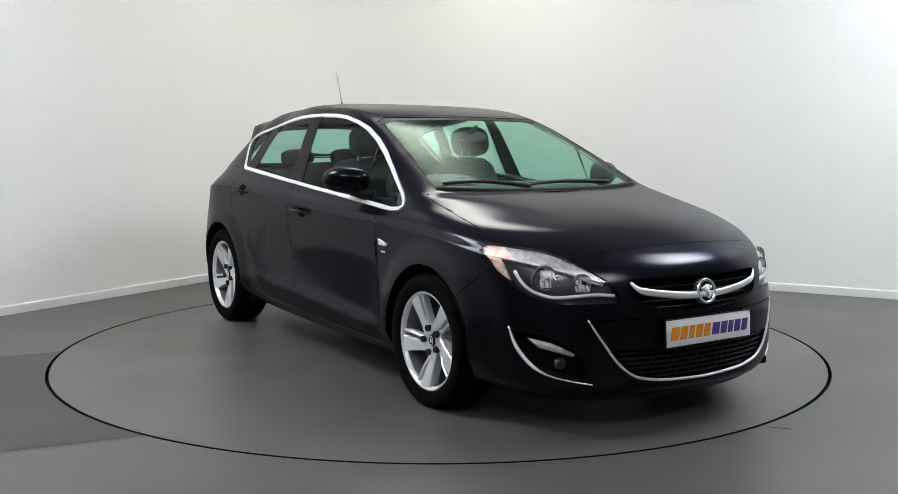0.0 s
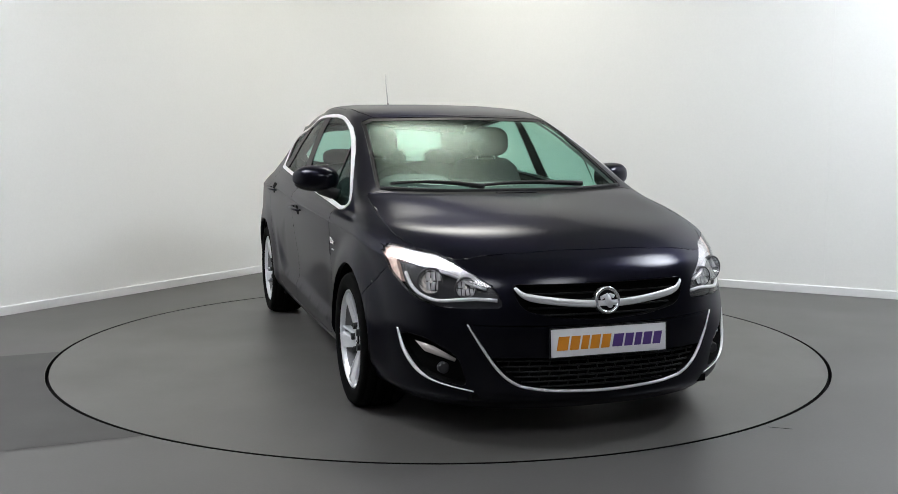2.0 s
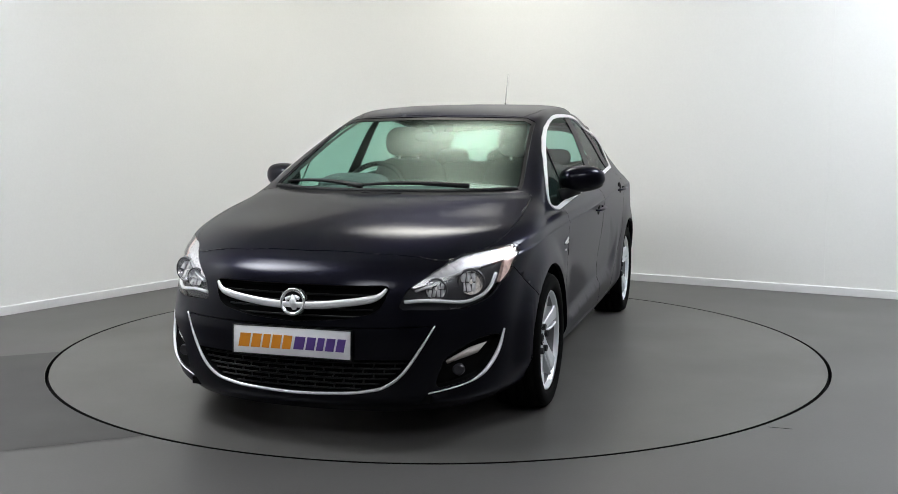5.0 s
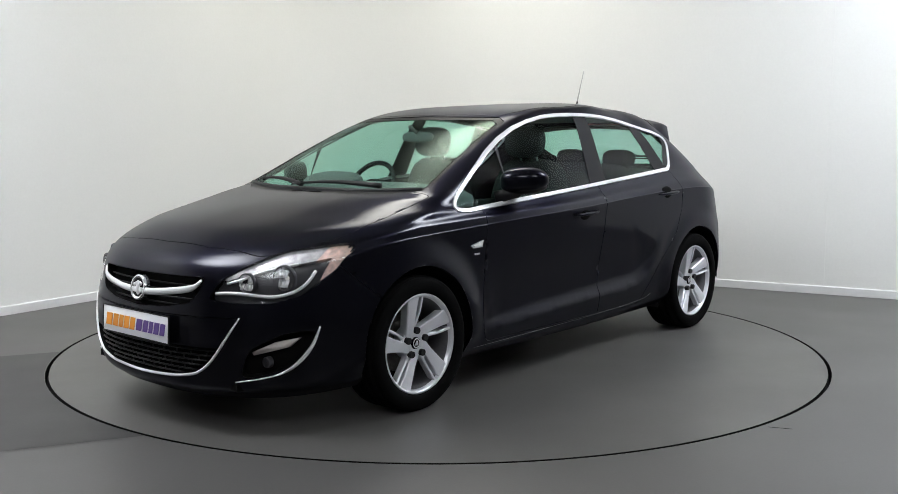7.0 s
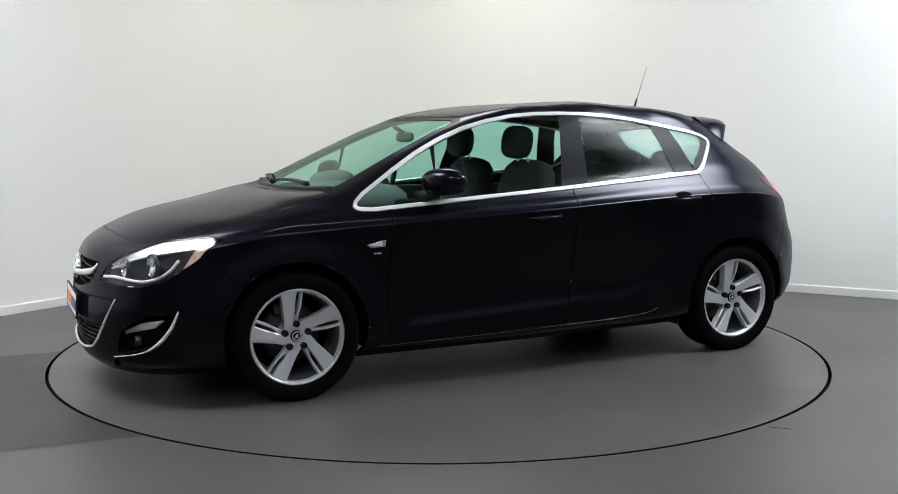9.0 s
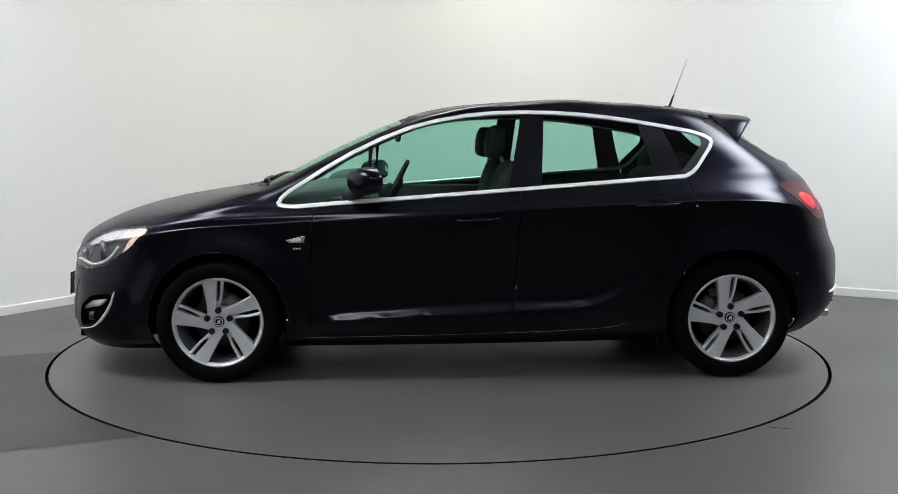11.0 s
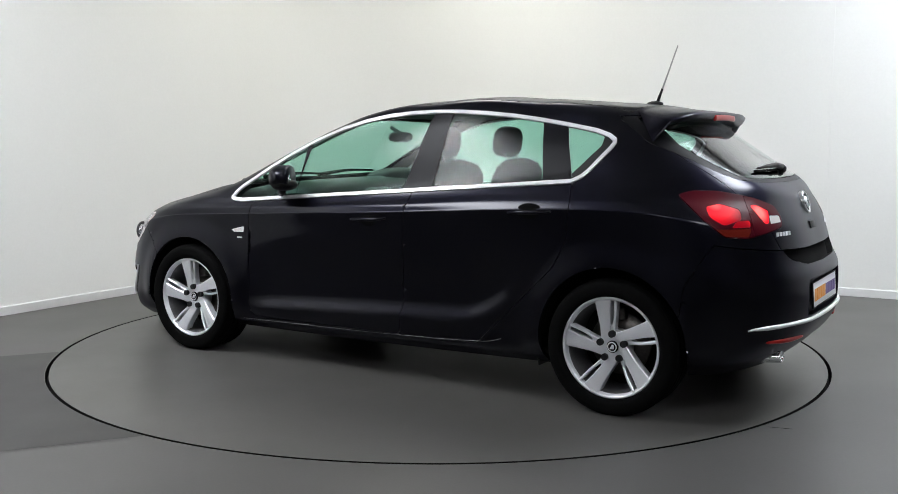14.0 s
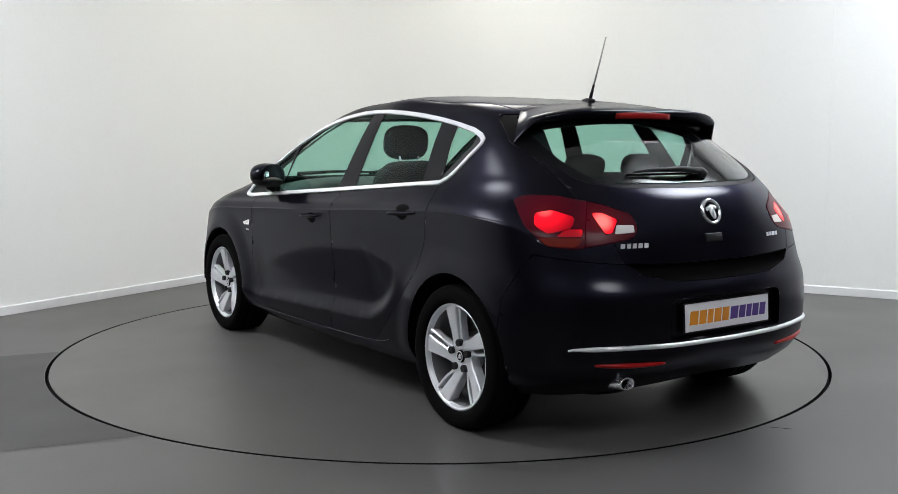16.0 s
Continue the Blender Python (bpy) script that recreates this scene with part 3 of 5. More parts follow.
# side windows and their bright surround
DLO = [(-0.305, 0.925), (-0.32, 0.955), (-0.36, 0.99), (-0.541, 1.103), (-0.689, 1.188), (-0.839, 1.26), (-0.989, 1.318), (-1.141, 1.359),
       (-1.293, 1.386), (-1.446, 1.399), (-1.598, 1.403), (-1.75, 1.401), (-1.902, 1.392), (-2.054, 1.377), (-2.204, 1.356), (-2.355, 1.331),
       (-2.504, 1.303), (-2.578, 1.279), (-2.612, 1.257), (-2.618, 1.235), (-2.604, 1.207), (-2.522, 1.103), (-2.49, 1.073), (-2.444, 1.05),
       (-0.40, 0.898), (-0.335, 0.903), (-0.315, 0.91)]
upper = lambda c, n: c.y > 0.4 and n.y > 0.2
dlo = take(skin, DLO, X, Z, upper)
panes = take(dlo, DLO, X, Z, lambda c, n: True, inset=0.0175)
pair("window_surround", panel(dlo, 0.0, 0.012, 0.006), TRIM, car, "bright chrome strip round the side windows")
for name, quad, mat, label in (
        ("front_quarter_window", [(-0.2, 0.85), (-0.775, 0.85), (-0.775, 1.45), (-0.2, 1.45)], GLASS, "small fixed pane ahead of the front door"),
        ("window_divider", [(-0.70, 0.85), (-0.755, 0.85), (-0.835, 1.45), (-0.79, 1.45)], PILLAR, "black window divider"),
        ("front_side_window", [(-0.70, 0.85), (-1.475, 0.85), (-1.60, 1.45), (-0.75, 1.45)], GLASS, "green-tinted front door window"),
        ("door_pillar", [(-1.39, 0.85), (-1.668, 0.85), (-1.715, 1.45), (-1.48, 1.45)], PILLAR, "black pillar cover"),
        ("rear_side_window", [(-1.60, 0.85), (-2.345, 0.85), (-2.186, 1.45), (-1.60, 1.45)], GLASS, "green-tinted rear door window"),
        ("rear_divider", [(-2.20, 0.85), (-2.525, 0.85), (-2.30, 1.45), (-2.1, 1.45)], PILLAR, "black window divider"),
        ("rear_quarter_window", [(-2.2, 1.04), (-2.43, 1.09), (-2.55, 1.225), (-2.552, 1.262), (-2.53, 1.279), (-2.2, 1.338)], GLASS, "small fixed rear pane"),
        ("window_border", [(-2.0, 0.85), (-2.9, 0.85), (-2.9, 1.45), (-2.0, 1.45)], BLACK, "black border of the small rear pane")):
    piece = take(panes, quad, X, Z, lambda c, n: True)
    if len(piece.faces):
        glass = mat is GLASS
        for ob in pair(name, panel(piece, 0.001, 0.004, -0.004 if glass else 0.001), mat, car, label):
            ob.visible_shadow = not glass
panes.free()


def centre_part(name, bm, mat, label="", gap=0.0022, depth=0.014, out=0.0):
    return part(name, panel(both(bm), gap, depth, out), mat, car, label)


# windscreen and rear window
front_up = lambda c, n: n.x > 0.12 and c.x > -1.2 and c.z > 0.98
shield = take(skin, rounded([(0.0, 0.985), (0.30, 0.985), (0.55, 0.99), (0.665, 1.005), (0.672, 1.03), (0.578, 1.350), (0.52, 1.374), (0.0, 1.384), (-0.05, 1.384), (-0.05, 0.985)], 0.01), Y, Z, front_up)
screen_in = take(shield, rounded([(0.0, 0.985), (0.30, 0.985), (0.55, 0.99), (0.665, 1.005), (0.672, 1.03), (0.578, 1.350), (0.52, 1.374), (0.0, 1.384), (-0.05, 1.384), (-0.05, 0.985)], 0.01), Y, Z, lambda c, n: True, inset=0.016)
centre_part("windscreen_border", shield, BORDER, "black border printed round the windscreen", 0.001, 0.004, -0.003)
scr = centre_part("windscreen", screen_in, SCREEN, "green-tinted laminated windscreen", 0.004, 0.004, -0.004)
scr.visible_shadow = False
rear_up = lambda c, n: n.x < -0.15 and c.x < -2.6 and c.z > 1.0
border = take(skin, rounded([(-0.05, 1.050), (0.38, 1.056), (0.52, 1.074), (0.578, 1.11), (0.637, 1.235), (0.625, 1.262), (0.57, 1.365), (-0.05, 1.376)], 0.02), Y, Z, rear_up)
back = take(border, rounded([(-0.05, 1.068), (0.40, 1.074), (0.50, 1.094), (0.545, 1.16), (0.555, 1.29), (0.54, 1.358), (-0.05, 1.370)], 0.03), Y, Z, lambda c, n: True)
centre_part("rear_window_border", border, BORDER, "glossy black border printed round the rear window", 0.002, 0.004, -0.002)
rgl = centre_part("rear_window", back, REAR_GLASS, "green-tinted rear window", 0.004, 0.004, -0.003)
rgl.visible_shadow = False

# lamps
LAMP_F = rounded([(0.782, 0.808), (0.63, 0.782), (0.545, 0.715), (0.46, 0.655), (0.430, 0.588), (0.45, 0.576), (0.66, 0.568), (0.74, 0.60), (0.80, 0.70), (0.815, 0.79)], 0.02)
lens_f = take(skin, LAMP_F, Y, Z, lambda c, n: c.x > 0.36 and c.y > 0.3)
S_AX = Vector((0.7071, 0.7071, 0))
LAMP_R = rounded([(-1.538, 1.012), (-1.60, 1.030), (-1.72, 1.028), (-1.90, 0.995), (-2.02, 0.955), (-2.05, 0.895), (-2.03, 0.86), (-1.924, 0.848), (-1.81, 0.823), (-1.694, 0.832), (-1.60, 0.91)], 0.02)
lens_r = take(skin, LAMP_R, S_AX, Z, lambda c, n: c.x < -2.8 and c.y > 0.2)

# grilles, lower intake and fog lamp recesses
nose = lambda c, n: c.x > 0.4 and n.x > 0.15
grille_hole = take(skin, rounded([(-0.05, 0.668), (0.395, 0.668), (0.375, 0.60), (0.34, 0.562), (0.21, 0.535), (-0.05, 0.518)], 0.03), Y, Z, nose)
intake_hole = take(skin, rounded([(-0.05, 0.4995), (0.563, 0.5065), (0.45, 0.322), (0.355, 0.256), (0.21, 0.234), (-0.05, 0.225)], 0.03), Y, Z, nose)
fog_hole = take(skin, rounded([(0.786, 0.452), (0.77, 0.375), (0.727, 0.297), (0.638, 0.262), (0.565, 0.250), (0.60, 0.37), (0.71, 0.442)], 0.03), Y, Z, lambda c, n: c.x > 0.35 and c.y > 0.4)

# painted panels
bonnet = take(skin, rounded([(0.755, -0.05), (0.738, 0.30), (0.680, 0.55), (0.59, 0.655), (0.42, 0.728), (0.30, 0.752), (0.10, 0.758), (-0.22, 0.738), (-0.10, -0.05)], 0.03), X, Y, lambda c, n: n.z > 0.3 and c.z < 1.0 and c.x > -0.35)
f_bumper = take(skin, [(0.27, 0.05), (1.2, 0.05), (1.2, 0.86), (0.60, 0.86), (0.44, 0.66), (0.27, 0.57)], X, Z, lambda c, n: True)
f_door = take(skin, rounded([(-0.515, 1.10), (-0.50, 0.82), (-0.472, 0.644), (-0.47, 0.30), (-0.50, 0.245), (-1.52, 0.25), (-1.535, 0.556), (-1.545, 0.734), (-1.578, 1.10)], 0.03), X, Z, lambda c, n: c.y > 0.4 and c.z < 1.06)
r_door = take(skin, rounded([(-1.578, 1.10), (-1.535, 0.556), (-1.52, 0.25), (-1.98, 0.255), (-2.05, 0.35), (-2.40, 0.66), (-2.47, 0.80), (-2.476, 0.95), (-2.44, 1.09)], 0.03), X, Z, lambda c, n: c.y > 0.4 and c.z < 1.09)
r_bumper = take(skin, [(-2.96, 0.05), (-3.7, 0.05), (-3.7, 0.70), (-3.12, 0.80), (-3.02, 0.62)], X, Z, lambda c, n: True)
gate = take(skin, rounded([(-0.05, 0.70), (0.34, 0.70), (0.50, 0.75), (0.56, 0.90), (0.60, 1.02), (0.625, 1.15), (0.60, 1.27), (-0.05, 1.39)], 0.03), Y, Z, lambda c, n: n.x < -0.2 and c.x < -2.7)
roof_p = take(skin, [(-1.0, -0.05), (-1.03, 0.50), (-1.2, 0.545), (-1.6, 0.565), (-2.1, 0.55), (-2.62, 0.50), (-2.70, -0.05)], X, Y, lambda c, n: n.z > 0.5 and c.z > 1.3)
plate_niche = take(r_bumper, rounded([(-0.05, 0.452), (0.34, 0.452), (0.335, 0.60), (0.31, 0.615), (-0.05, 0.615)], 0.02), Y, Z, lambda c, n: n.x < -0.4)
gate_step = take(gate, rounded([(-0.05, 0.66), (0.30, 0.66), (0.44, 0.695), (0.50, 0.765), (0.40, 0.752), (-0.05, 0.742)], 0.02), Y, Z, lambda c, n: n.x < -0.2)
gate_step2 = take(r_bumper, rounded([(-0.05, 0.68), (0.30, 0.685), (0.45, 0.72), (0.50, 0.765), (-0.05, 0.80)], 0.02), Y, Z, lambda c, n: n.x < -0.2)
centre_part("bonnet", bonnet, PAINT, "dark blue-black bonnet")
bumper_f = centre_part("front_bumper", f_bumper, PAINT)
pair("front_door", panel(f_door), PAINT, car)
pair("rear_door", panel(r_door), PAINT, car)
bumper_r = centre_part("rear_bumper", r_bumper, PAINT)
tailgate = centre_part("tailgate", gate, PAINT, "dark tailgate with chrome badge")
centre_part("roof", roof_p, PAINT, gap=0.003)
pair("body_side", panel(skin, 0.0015, 0.02), PAINT, car, "dark blue-black wing, sill and rear quarter")

# ------------------------------------------------------------------ finding places on the body's skin
whole = both(skin_sheet(0, len(RINGS) - 1, 0, 3))
TREE = BVHTree.FromBMesh(whole)
whole.free()


def on_front(y, z, out=0.0):
    hit = TREE.ray_cast(Vector((3, y, z)), Vector((-1, 0, 0)))
    if hit[0] is None:
        hit = TREE.find_nearest(Vector((0.9, y, z)))
    return hit[0] + hit[1] * (out if hit[1].x > 0 else -out)


def on_rear(y, z, out=0.0):
    hit = TREE.ray_cast(Vector((-6, y, z)), Vector((1, 0, 0)))
    if hit[0] is None:
        hit = TREE.find_nearest(Vector((-3.4, y, z)))
    return hit[0] + hit[1] * (out if hit[1].x < 0 else -out)


def on_side(x, z, out=0.0):
    hit = TREE.ray_cast(Vector((x, 3, z)), Vector((0, -1, 0)))
    if hit[0] is None:
        hit = TREE.find_nearest(Vector((x, 0.62, z)))
    return hit[0] + hit[1] * (out if hit[1].y > 0 else -out)


def on_top(x, y, out=0.0):
    hit = TREE.ray_cast(Vector((x, y, 3)), Vector((0, 0, -1)))
    if hit[0] is None:
        hit = TREE.find_nearest(Vector((x, y, 1.4)))
    return hit[0] + hit[1] * (out if hit[1].z > 0 else -out)


def along(points, n):
    """n points evenly along a smooth line through points."""
    p = np.array(points, float)
    d = np.r_[0, np.cumsum(np.linalg.norm(np.diff(p, axis=0), axis=1))]
    return [tuple(q) for q in smooth_curve(d, p, np.linspace(0, d[-1], n))]


def clone(bm):
    return bm.copy()


def sunk(bm, depth):
    """A copy of a skin piece sunk into the body, with walls up to the skin."""
    own = clone(bm)
    own.normal_update()
    normals = {v: v.normal.copy() for v in own.verts}
    rim = [e for e in own.edges if e.is_boundary and not (abs(e.verts[0].co.y) < 2e-4 and abs(e.verts[1].co.y) < 2e-4)]
    for e in rim:
        e.smooth = False
    bmesh.ops.extrude_edge_only(own, edges=rim)
    for v in list(normals):
        v.co -= normals[v] * depth
    return own


# ------------------------------------------------------------------ inner shells
shell = skin_sheet(1.0, 11.4, 0, 3, push=0.085)
for ax in (0.0, REAR_AXLE):
    take(shell, circle(ax, 0.325, 0.37), X, Z, lambda c, n: c.y > 0.3).free()
part("inner_shell", both(shell), DEEP, car, "black inner body shell behind the panels")
pair("front_pillar_trim", skin_sheet(12.0, 15.4, 0.54, 0.84, push=0.03), DASH, car)
part("roof_lining", both(skin_sheet(15.2, 19, 0, 3, push=0.03)), LINING, car, "pale grey roof lining")
pair("pillar_trim", skin_sheet(12.2, 15.2, 2.15, 2.55, push=0.03), CABIN, car)
floor_pts = [(0.80, 0.55), (0.45, 0.62), (0.40, 0.52), (-0.40, 0.52), (-0.42, 0.78), (-2.26, 0.78), (-2.30, 0.52), (-3.04, 0.52)]
outline = floor_pts + [(x, -y) for x, y in floor_pts[::-1]]
part("underbody", prism(outline, 0.03, pose(0, 0, 0.19)), DEEP, car, "black flat underbody", smooth=False)
for ax in (0.0, REAR_AXLE):
    for sgn in (1, -1):
        own = bmesh.new()
        rows = []
        for k in range(33):
            a = radians(-4 + 188 * k / 32)
            rows.append([own.verts.new((ax + 0.362 * math.cos(a), sgn * y, 0.325 + 0.362 * math.sin(a))) for y in (0.872, 0.52)])
        for a, b in zip(rows, rows[1:]):
            own.faces.new((a[0], a[1], b[1], b[0]))
        own.faces.new([r[1] for r in rows])
        part("wheel_arch_liner", own, DEEP, car)


# ------------------------------------------------------------------ wheels
def spoke_bar(points, widths, thick, crown=0.0):
    """A spoke along points (x, y, z), with a flat face, turned-down edges and a squared back."""
    own = bmesh.new()
    line = smooth_curve(np.linspace(0, 1, len(points)), np.array(points, float), np.linspace(0, 1, 13))
    wide = np.interp(np.linspace(0, 1, 13), np.linspace(0, 1, len(widths)), widths) / 2
    rings = []
    for k in range(13):
        d = Vector(line[min(k + 1, 12)] - line[max(k - 1, 0)])
        d.z = 0
        d.normalize()
        q = Vector((d.y, -d.x, 0))
        edge = min(0.004, wide[k] * 0.5)
        prof = [(-wide[k], -thick), (-wide[k], -edge), (-wide[k] + edge, 0), (0, crown), (wide[k] - edge, 0), (wide[k], -edge), (wide[k], -thick)]
        rings.append([own.verts.new(Vector(line[k]) + q * u + Vector((0, 0, h))) for u, h in prof])
    for a, b in zip(rings, rings[1:]):
        for k in range(6):
            own.faces.new((a[k], a[k + 1], b[k + 1], b[k]))
    own.faces.new(rings[0][::-1])
    own.faces.new(rings[-1])
    bmesh.ops.recalc_face_normals(own, faces=own.faces)
    for e in own.edges:
        if len(e.link_faces) == 2 and e.calc_face_angle() > 0.5:
            e.smooth = False
    return own


def wheel():
    """A 17 inch alloy wheel; its axis is z, the outside looks up. The face of the hub lies at z = 0.075."""
    barrel = lathe([(0.196, -0.09), (0.205, -0.05), (0.207, 0.05), (0.214, 0.080), (0.222, 0.096), (0.2285, 0.103), (0.2335, 0.100), (0.2335, 0.092),
                    (0.226, 0.085), (0.218, 0.04), (0.216, -0.095)], 72)
    ob = part("wheel", barrel, ALLOY_DARK, car, "silver five-twin-spoke alloy wheel with black tyre")
    tyre = [(0.216, -0.10), (0.226, -0.108), (0.262, -0.116), (0.296, -0.113), (0.311, -0.098)]
    for k in range(4):                      # tread ribs with grooves between
        z = -0.092 + k * 0.047
        tyre += [(0.3165, z), (0.3175, z + 0.02), (0.3165, z + 0.037), (0.309, z + 0.039), (0.309, z + 0.045)]
    tyre += [(0.311, 0.100), (0.300, 0.113), (0.285, 0.1165), (0.262, 0.117), (0.244, 0.112), (0.236, 0.104), (0.2335, 0.096), (0.228, 0.085)]
    part("tyre", lathe(tyre, 96), RUBBER, ob, "black low-profile tyre")
    part("rim_lip", lathe([(0.2145, 0.081), (0.2215, 0.097), (0.2285, 0.1042), (0.2345, 0.1015), (0.2345, 0.090)], 72), ALLOY, ob, "bright silver rim lip")
    part("brake_disc", lathe([(0.05, -0.025), (0.145, -0.025), (0.147, -0.035), (0.145, -0.045), (0.05, -0.045)], 48), DISC, ob)
    part("backing_disc", lathe([(0.0, -0.07), (0.20, -0.07)], 48), DEEP, ob)
    part("brake_calliper", box(0.13, 0.06, 0.09, pose(-0.03, 0.135, -0.035, 0, 0, 12), 0.012), DISC, ob)
    hub = lathe([(0.0, 0.064), (0.036, 0.066), (0.050, 0.070), (0.066, 0.062), (0.076, 0.045), (0.078, 0.0)], 48)
    part("hub", hub, ALLOY, ob)
    part("centre_cap", lathe([(0.0, 0.074), (0.022, 0.0745), (0.026, 0.074), (0.028, 0.070), (0.029, 0.060)], 40), GLOSS_BLACK, ob, "round dark grey centre cap")
    part("cap_ring", lathe([(0.018, 0.0752), (0.0195, 0.0765), (0.0225, 0.0765), (0.0235, 0.0750)], 40), SATIN, ob)
    part("cap_mark", prism(rounded([(-0.012, -0.010), (0.0, 0.012), (0.008, 0.010), (0.010, -0.010)], 0.004), 0.002, pose(0, 0, 0.0745)), SATIN, ob, "plain raised mark")
    for k in range(5):
        turn = pose(0, 0, 0, 0, 0, 72 * k)
        broad = spoke_bar([(-0.034, 0.020, 0.066), (-0.035, 0.090, 0.074), (-0.038, 0.160, 0.086), (-0.040, 0.222, 0.095)], [0.046, 0.050, 0.063, 0.082], 0.045, 0.0015)
        slim = spoke_bar([(-0.006, 0.062, 0.060), (0.001, 0.085, 0.066), (0.010, 0.115, 0.074), (0.018, 0.150, 0.083), (0.025, 0.224, 0.094)], [0.030, 0.022, 0.013, 0.012, 0.015], 0.035)
        web = spoke_bar([(-0.020, 0.050, 0.058), (-0.016, 0.080, 0.064), (-0.010, 0.104, 0.069)], [0.052, 0.038, 0.016], 0.03)
        for name, own in (("broad_spoke", broad), ("slim_spoke", slim), ("spoke_web", web)):
            own.transform(turn)
            part(name, own, ALLOY, ob)
        b = radians(90 + 72 * k)
        m = pose(0.060 * math.cos(b), 0.060 * math.sin(b), 0.013)
        own = lathe([(0.0140, 0.050), (0.0140, 0.0715), (0.0150, 0.0725), (0.0160, 0.071), (0.0160, 0.050)], 20, m)
        lathe([(0.0, 0.0705), (0.0140, 0.0705)], 20, m, bm=own)
        part("bolt", own, BLACK, ob)
    b = radians(-38)
    part("valve", tube([(0.212 * math.cos(b), 0.212 * math.sin(b), 0.075), (0.196 * math.cos(b), 0.196 * math.sin(b), 0.088)], 0.004, 8), BLACK, ob)
    return ob


w = wheel()
w.matrix_basis = pose(0.0, 0.772, HUB_Z, 90, 0, 180)
for ax, sgn, turn in ((REAR_AXLE, 1, 1), (0.0, -1, 20), (REAR_AXLE, -1, 33)):
    copy_thing(w, pose(ax, sgn * (0.772 if ax == 0 else 0.778), HUB_Z, 90, 0, 180 if sgn > 0 else 0) @ pose(0, 0, 0, 0, 0, turn))


# ------------------------------------------------------------------ front lamps
LAMP_GREY = material("grey_lamp_housing", (0.045, 0.045, 0.05), 0.3, 0.3)
LAMP_SILVER = material("silver_lamp_reflector", (0.72, 0.72, 0.74), 0.28, 0.7)
BULB = material("lit_side_lamp", (0.9, 0.9, 0.9), 0.3, emit=(1.0, 0.93, 0.82), strength=0.35)


def fluted(name, colour, rough, metal, scale):
    """Pressed reflector plastic with fine upright flutes."""
    m = material(name, colour, rough, metal, coat=0.3, stain=0.28, stain_scale=45)
    nt = m.node_tree
    tc = nt.nodes.new("ShaderNodeTexCoord")
    wave = nt.nodes.new("ShaderNodeTexWave")
    wave.bands_direction = "Y"
    wave.inputs["Scale"].default_value = scale
    wave.inputs["Distortion"].default_value = 1.5
    nt.links.new(tc.outputs["Object"], wave.inputs["Vector"])
    bp = nt.nodes.new("ShaderNodeBump")
    bp.inputs["Strength"].default_value = 0.2
    bp.inputs["Distance"].default_value = 0.003
    nt.links.new(wave.outputs["Fac"], bp.inputs["Height"])
    nt.links.new(bp.outputs["Normal"], nt.nodes["Principled BSDF"].inputs["Normal"])
    return m


ROSE = fluted("pale_rose_indicator_reflector", (0.90, 0.66, 0.57), 0.25, 0.2, 90)
BROW = fluted("silver_brow_reflector", (0.80, 0.79, 0.81), 0.25, 0.5, 110)
housing = clone(lens_f)
housing.normal_update()
for v, n in [(v, v.normal.copy()) for v in housing.verts]:
    v.co -= n * 0.034
brow = take(housing, [(0.84, 0.85), (0.62, 0.82), (0.43, 0.665), (0.47, 0.648), (0.62, 0.735), (0.84, 0.762)], Y, Z, lambda c, n: True)
cheek = take(brow, [(0.715, 0.6), (0.95, 0.6), (0.95, 0.95), (0.735, 0.95)], Y, Z, lambda c, n: True)
flank = take(housing, [(0.768, 0.85), (0.86, 0.85), (0.86, 0.56), (0.742, 0.62)], Y, Z, lambda c, n: True)
lamps = pair("headlamp", panel(lens_f, 0.002, 0.012), LENS, car, "clear headlamp with chrome reflectors")
for ob in lamps:
    ob.visible_shadow = False


def on_lamps(name, bm, mat, label="", owners=None):
    me = bpy.data.meshes.new("tmp")
    bm.to_mesh(me)
    other = flipped(me)
    bpy.data.meshes.remove(me)
    return [part(name, b, mat, o, label) for b, o in zip((bm, other), owners or lamps)]


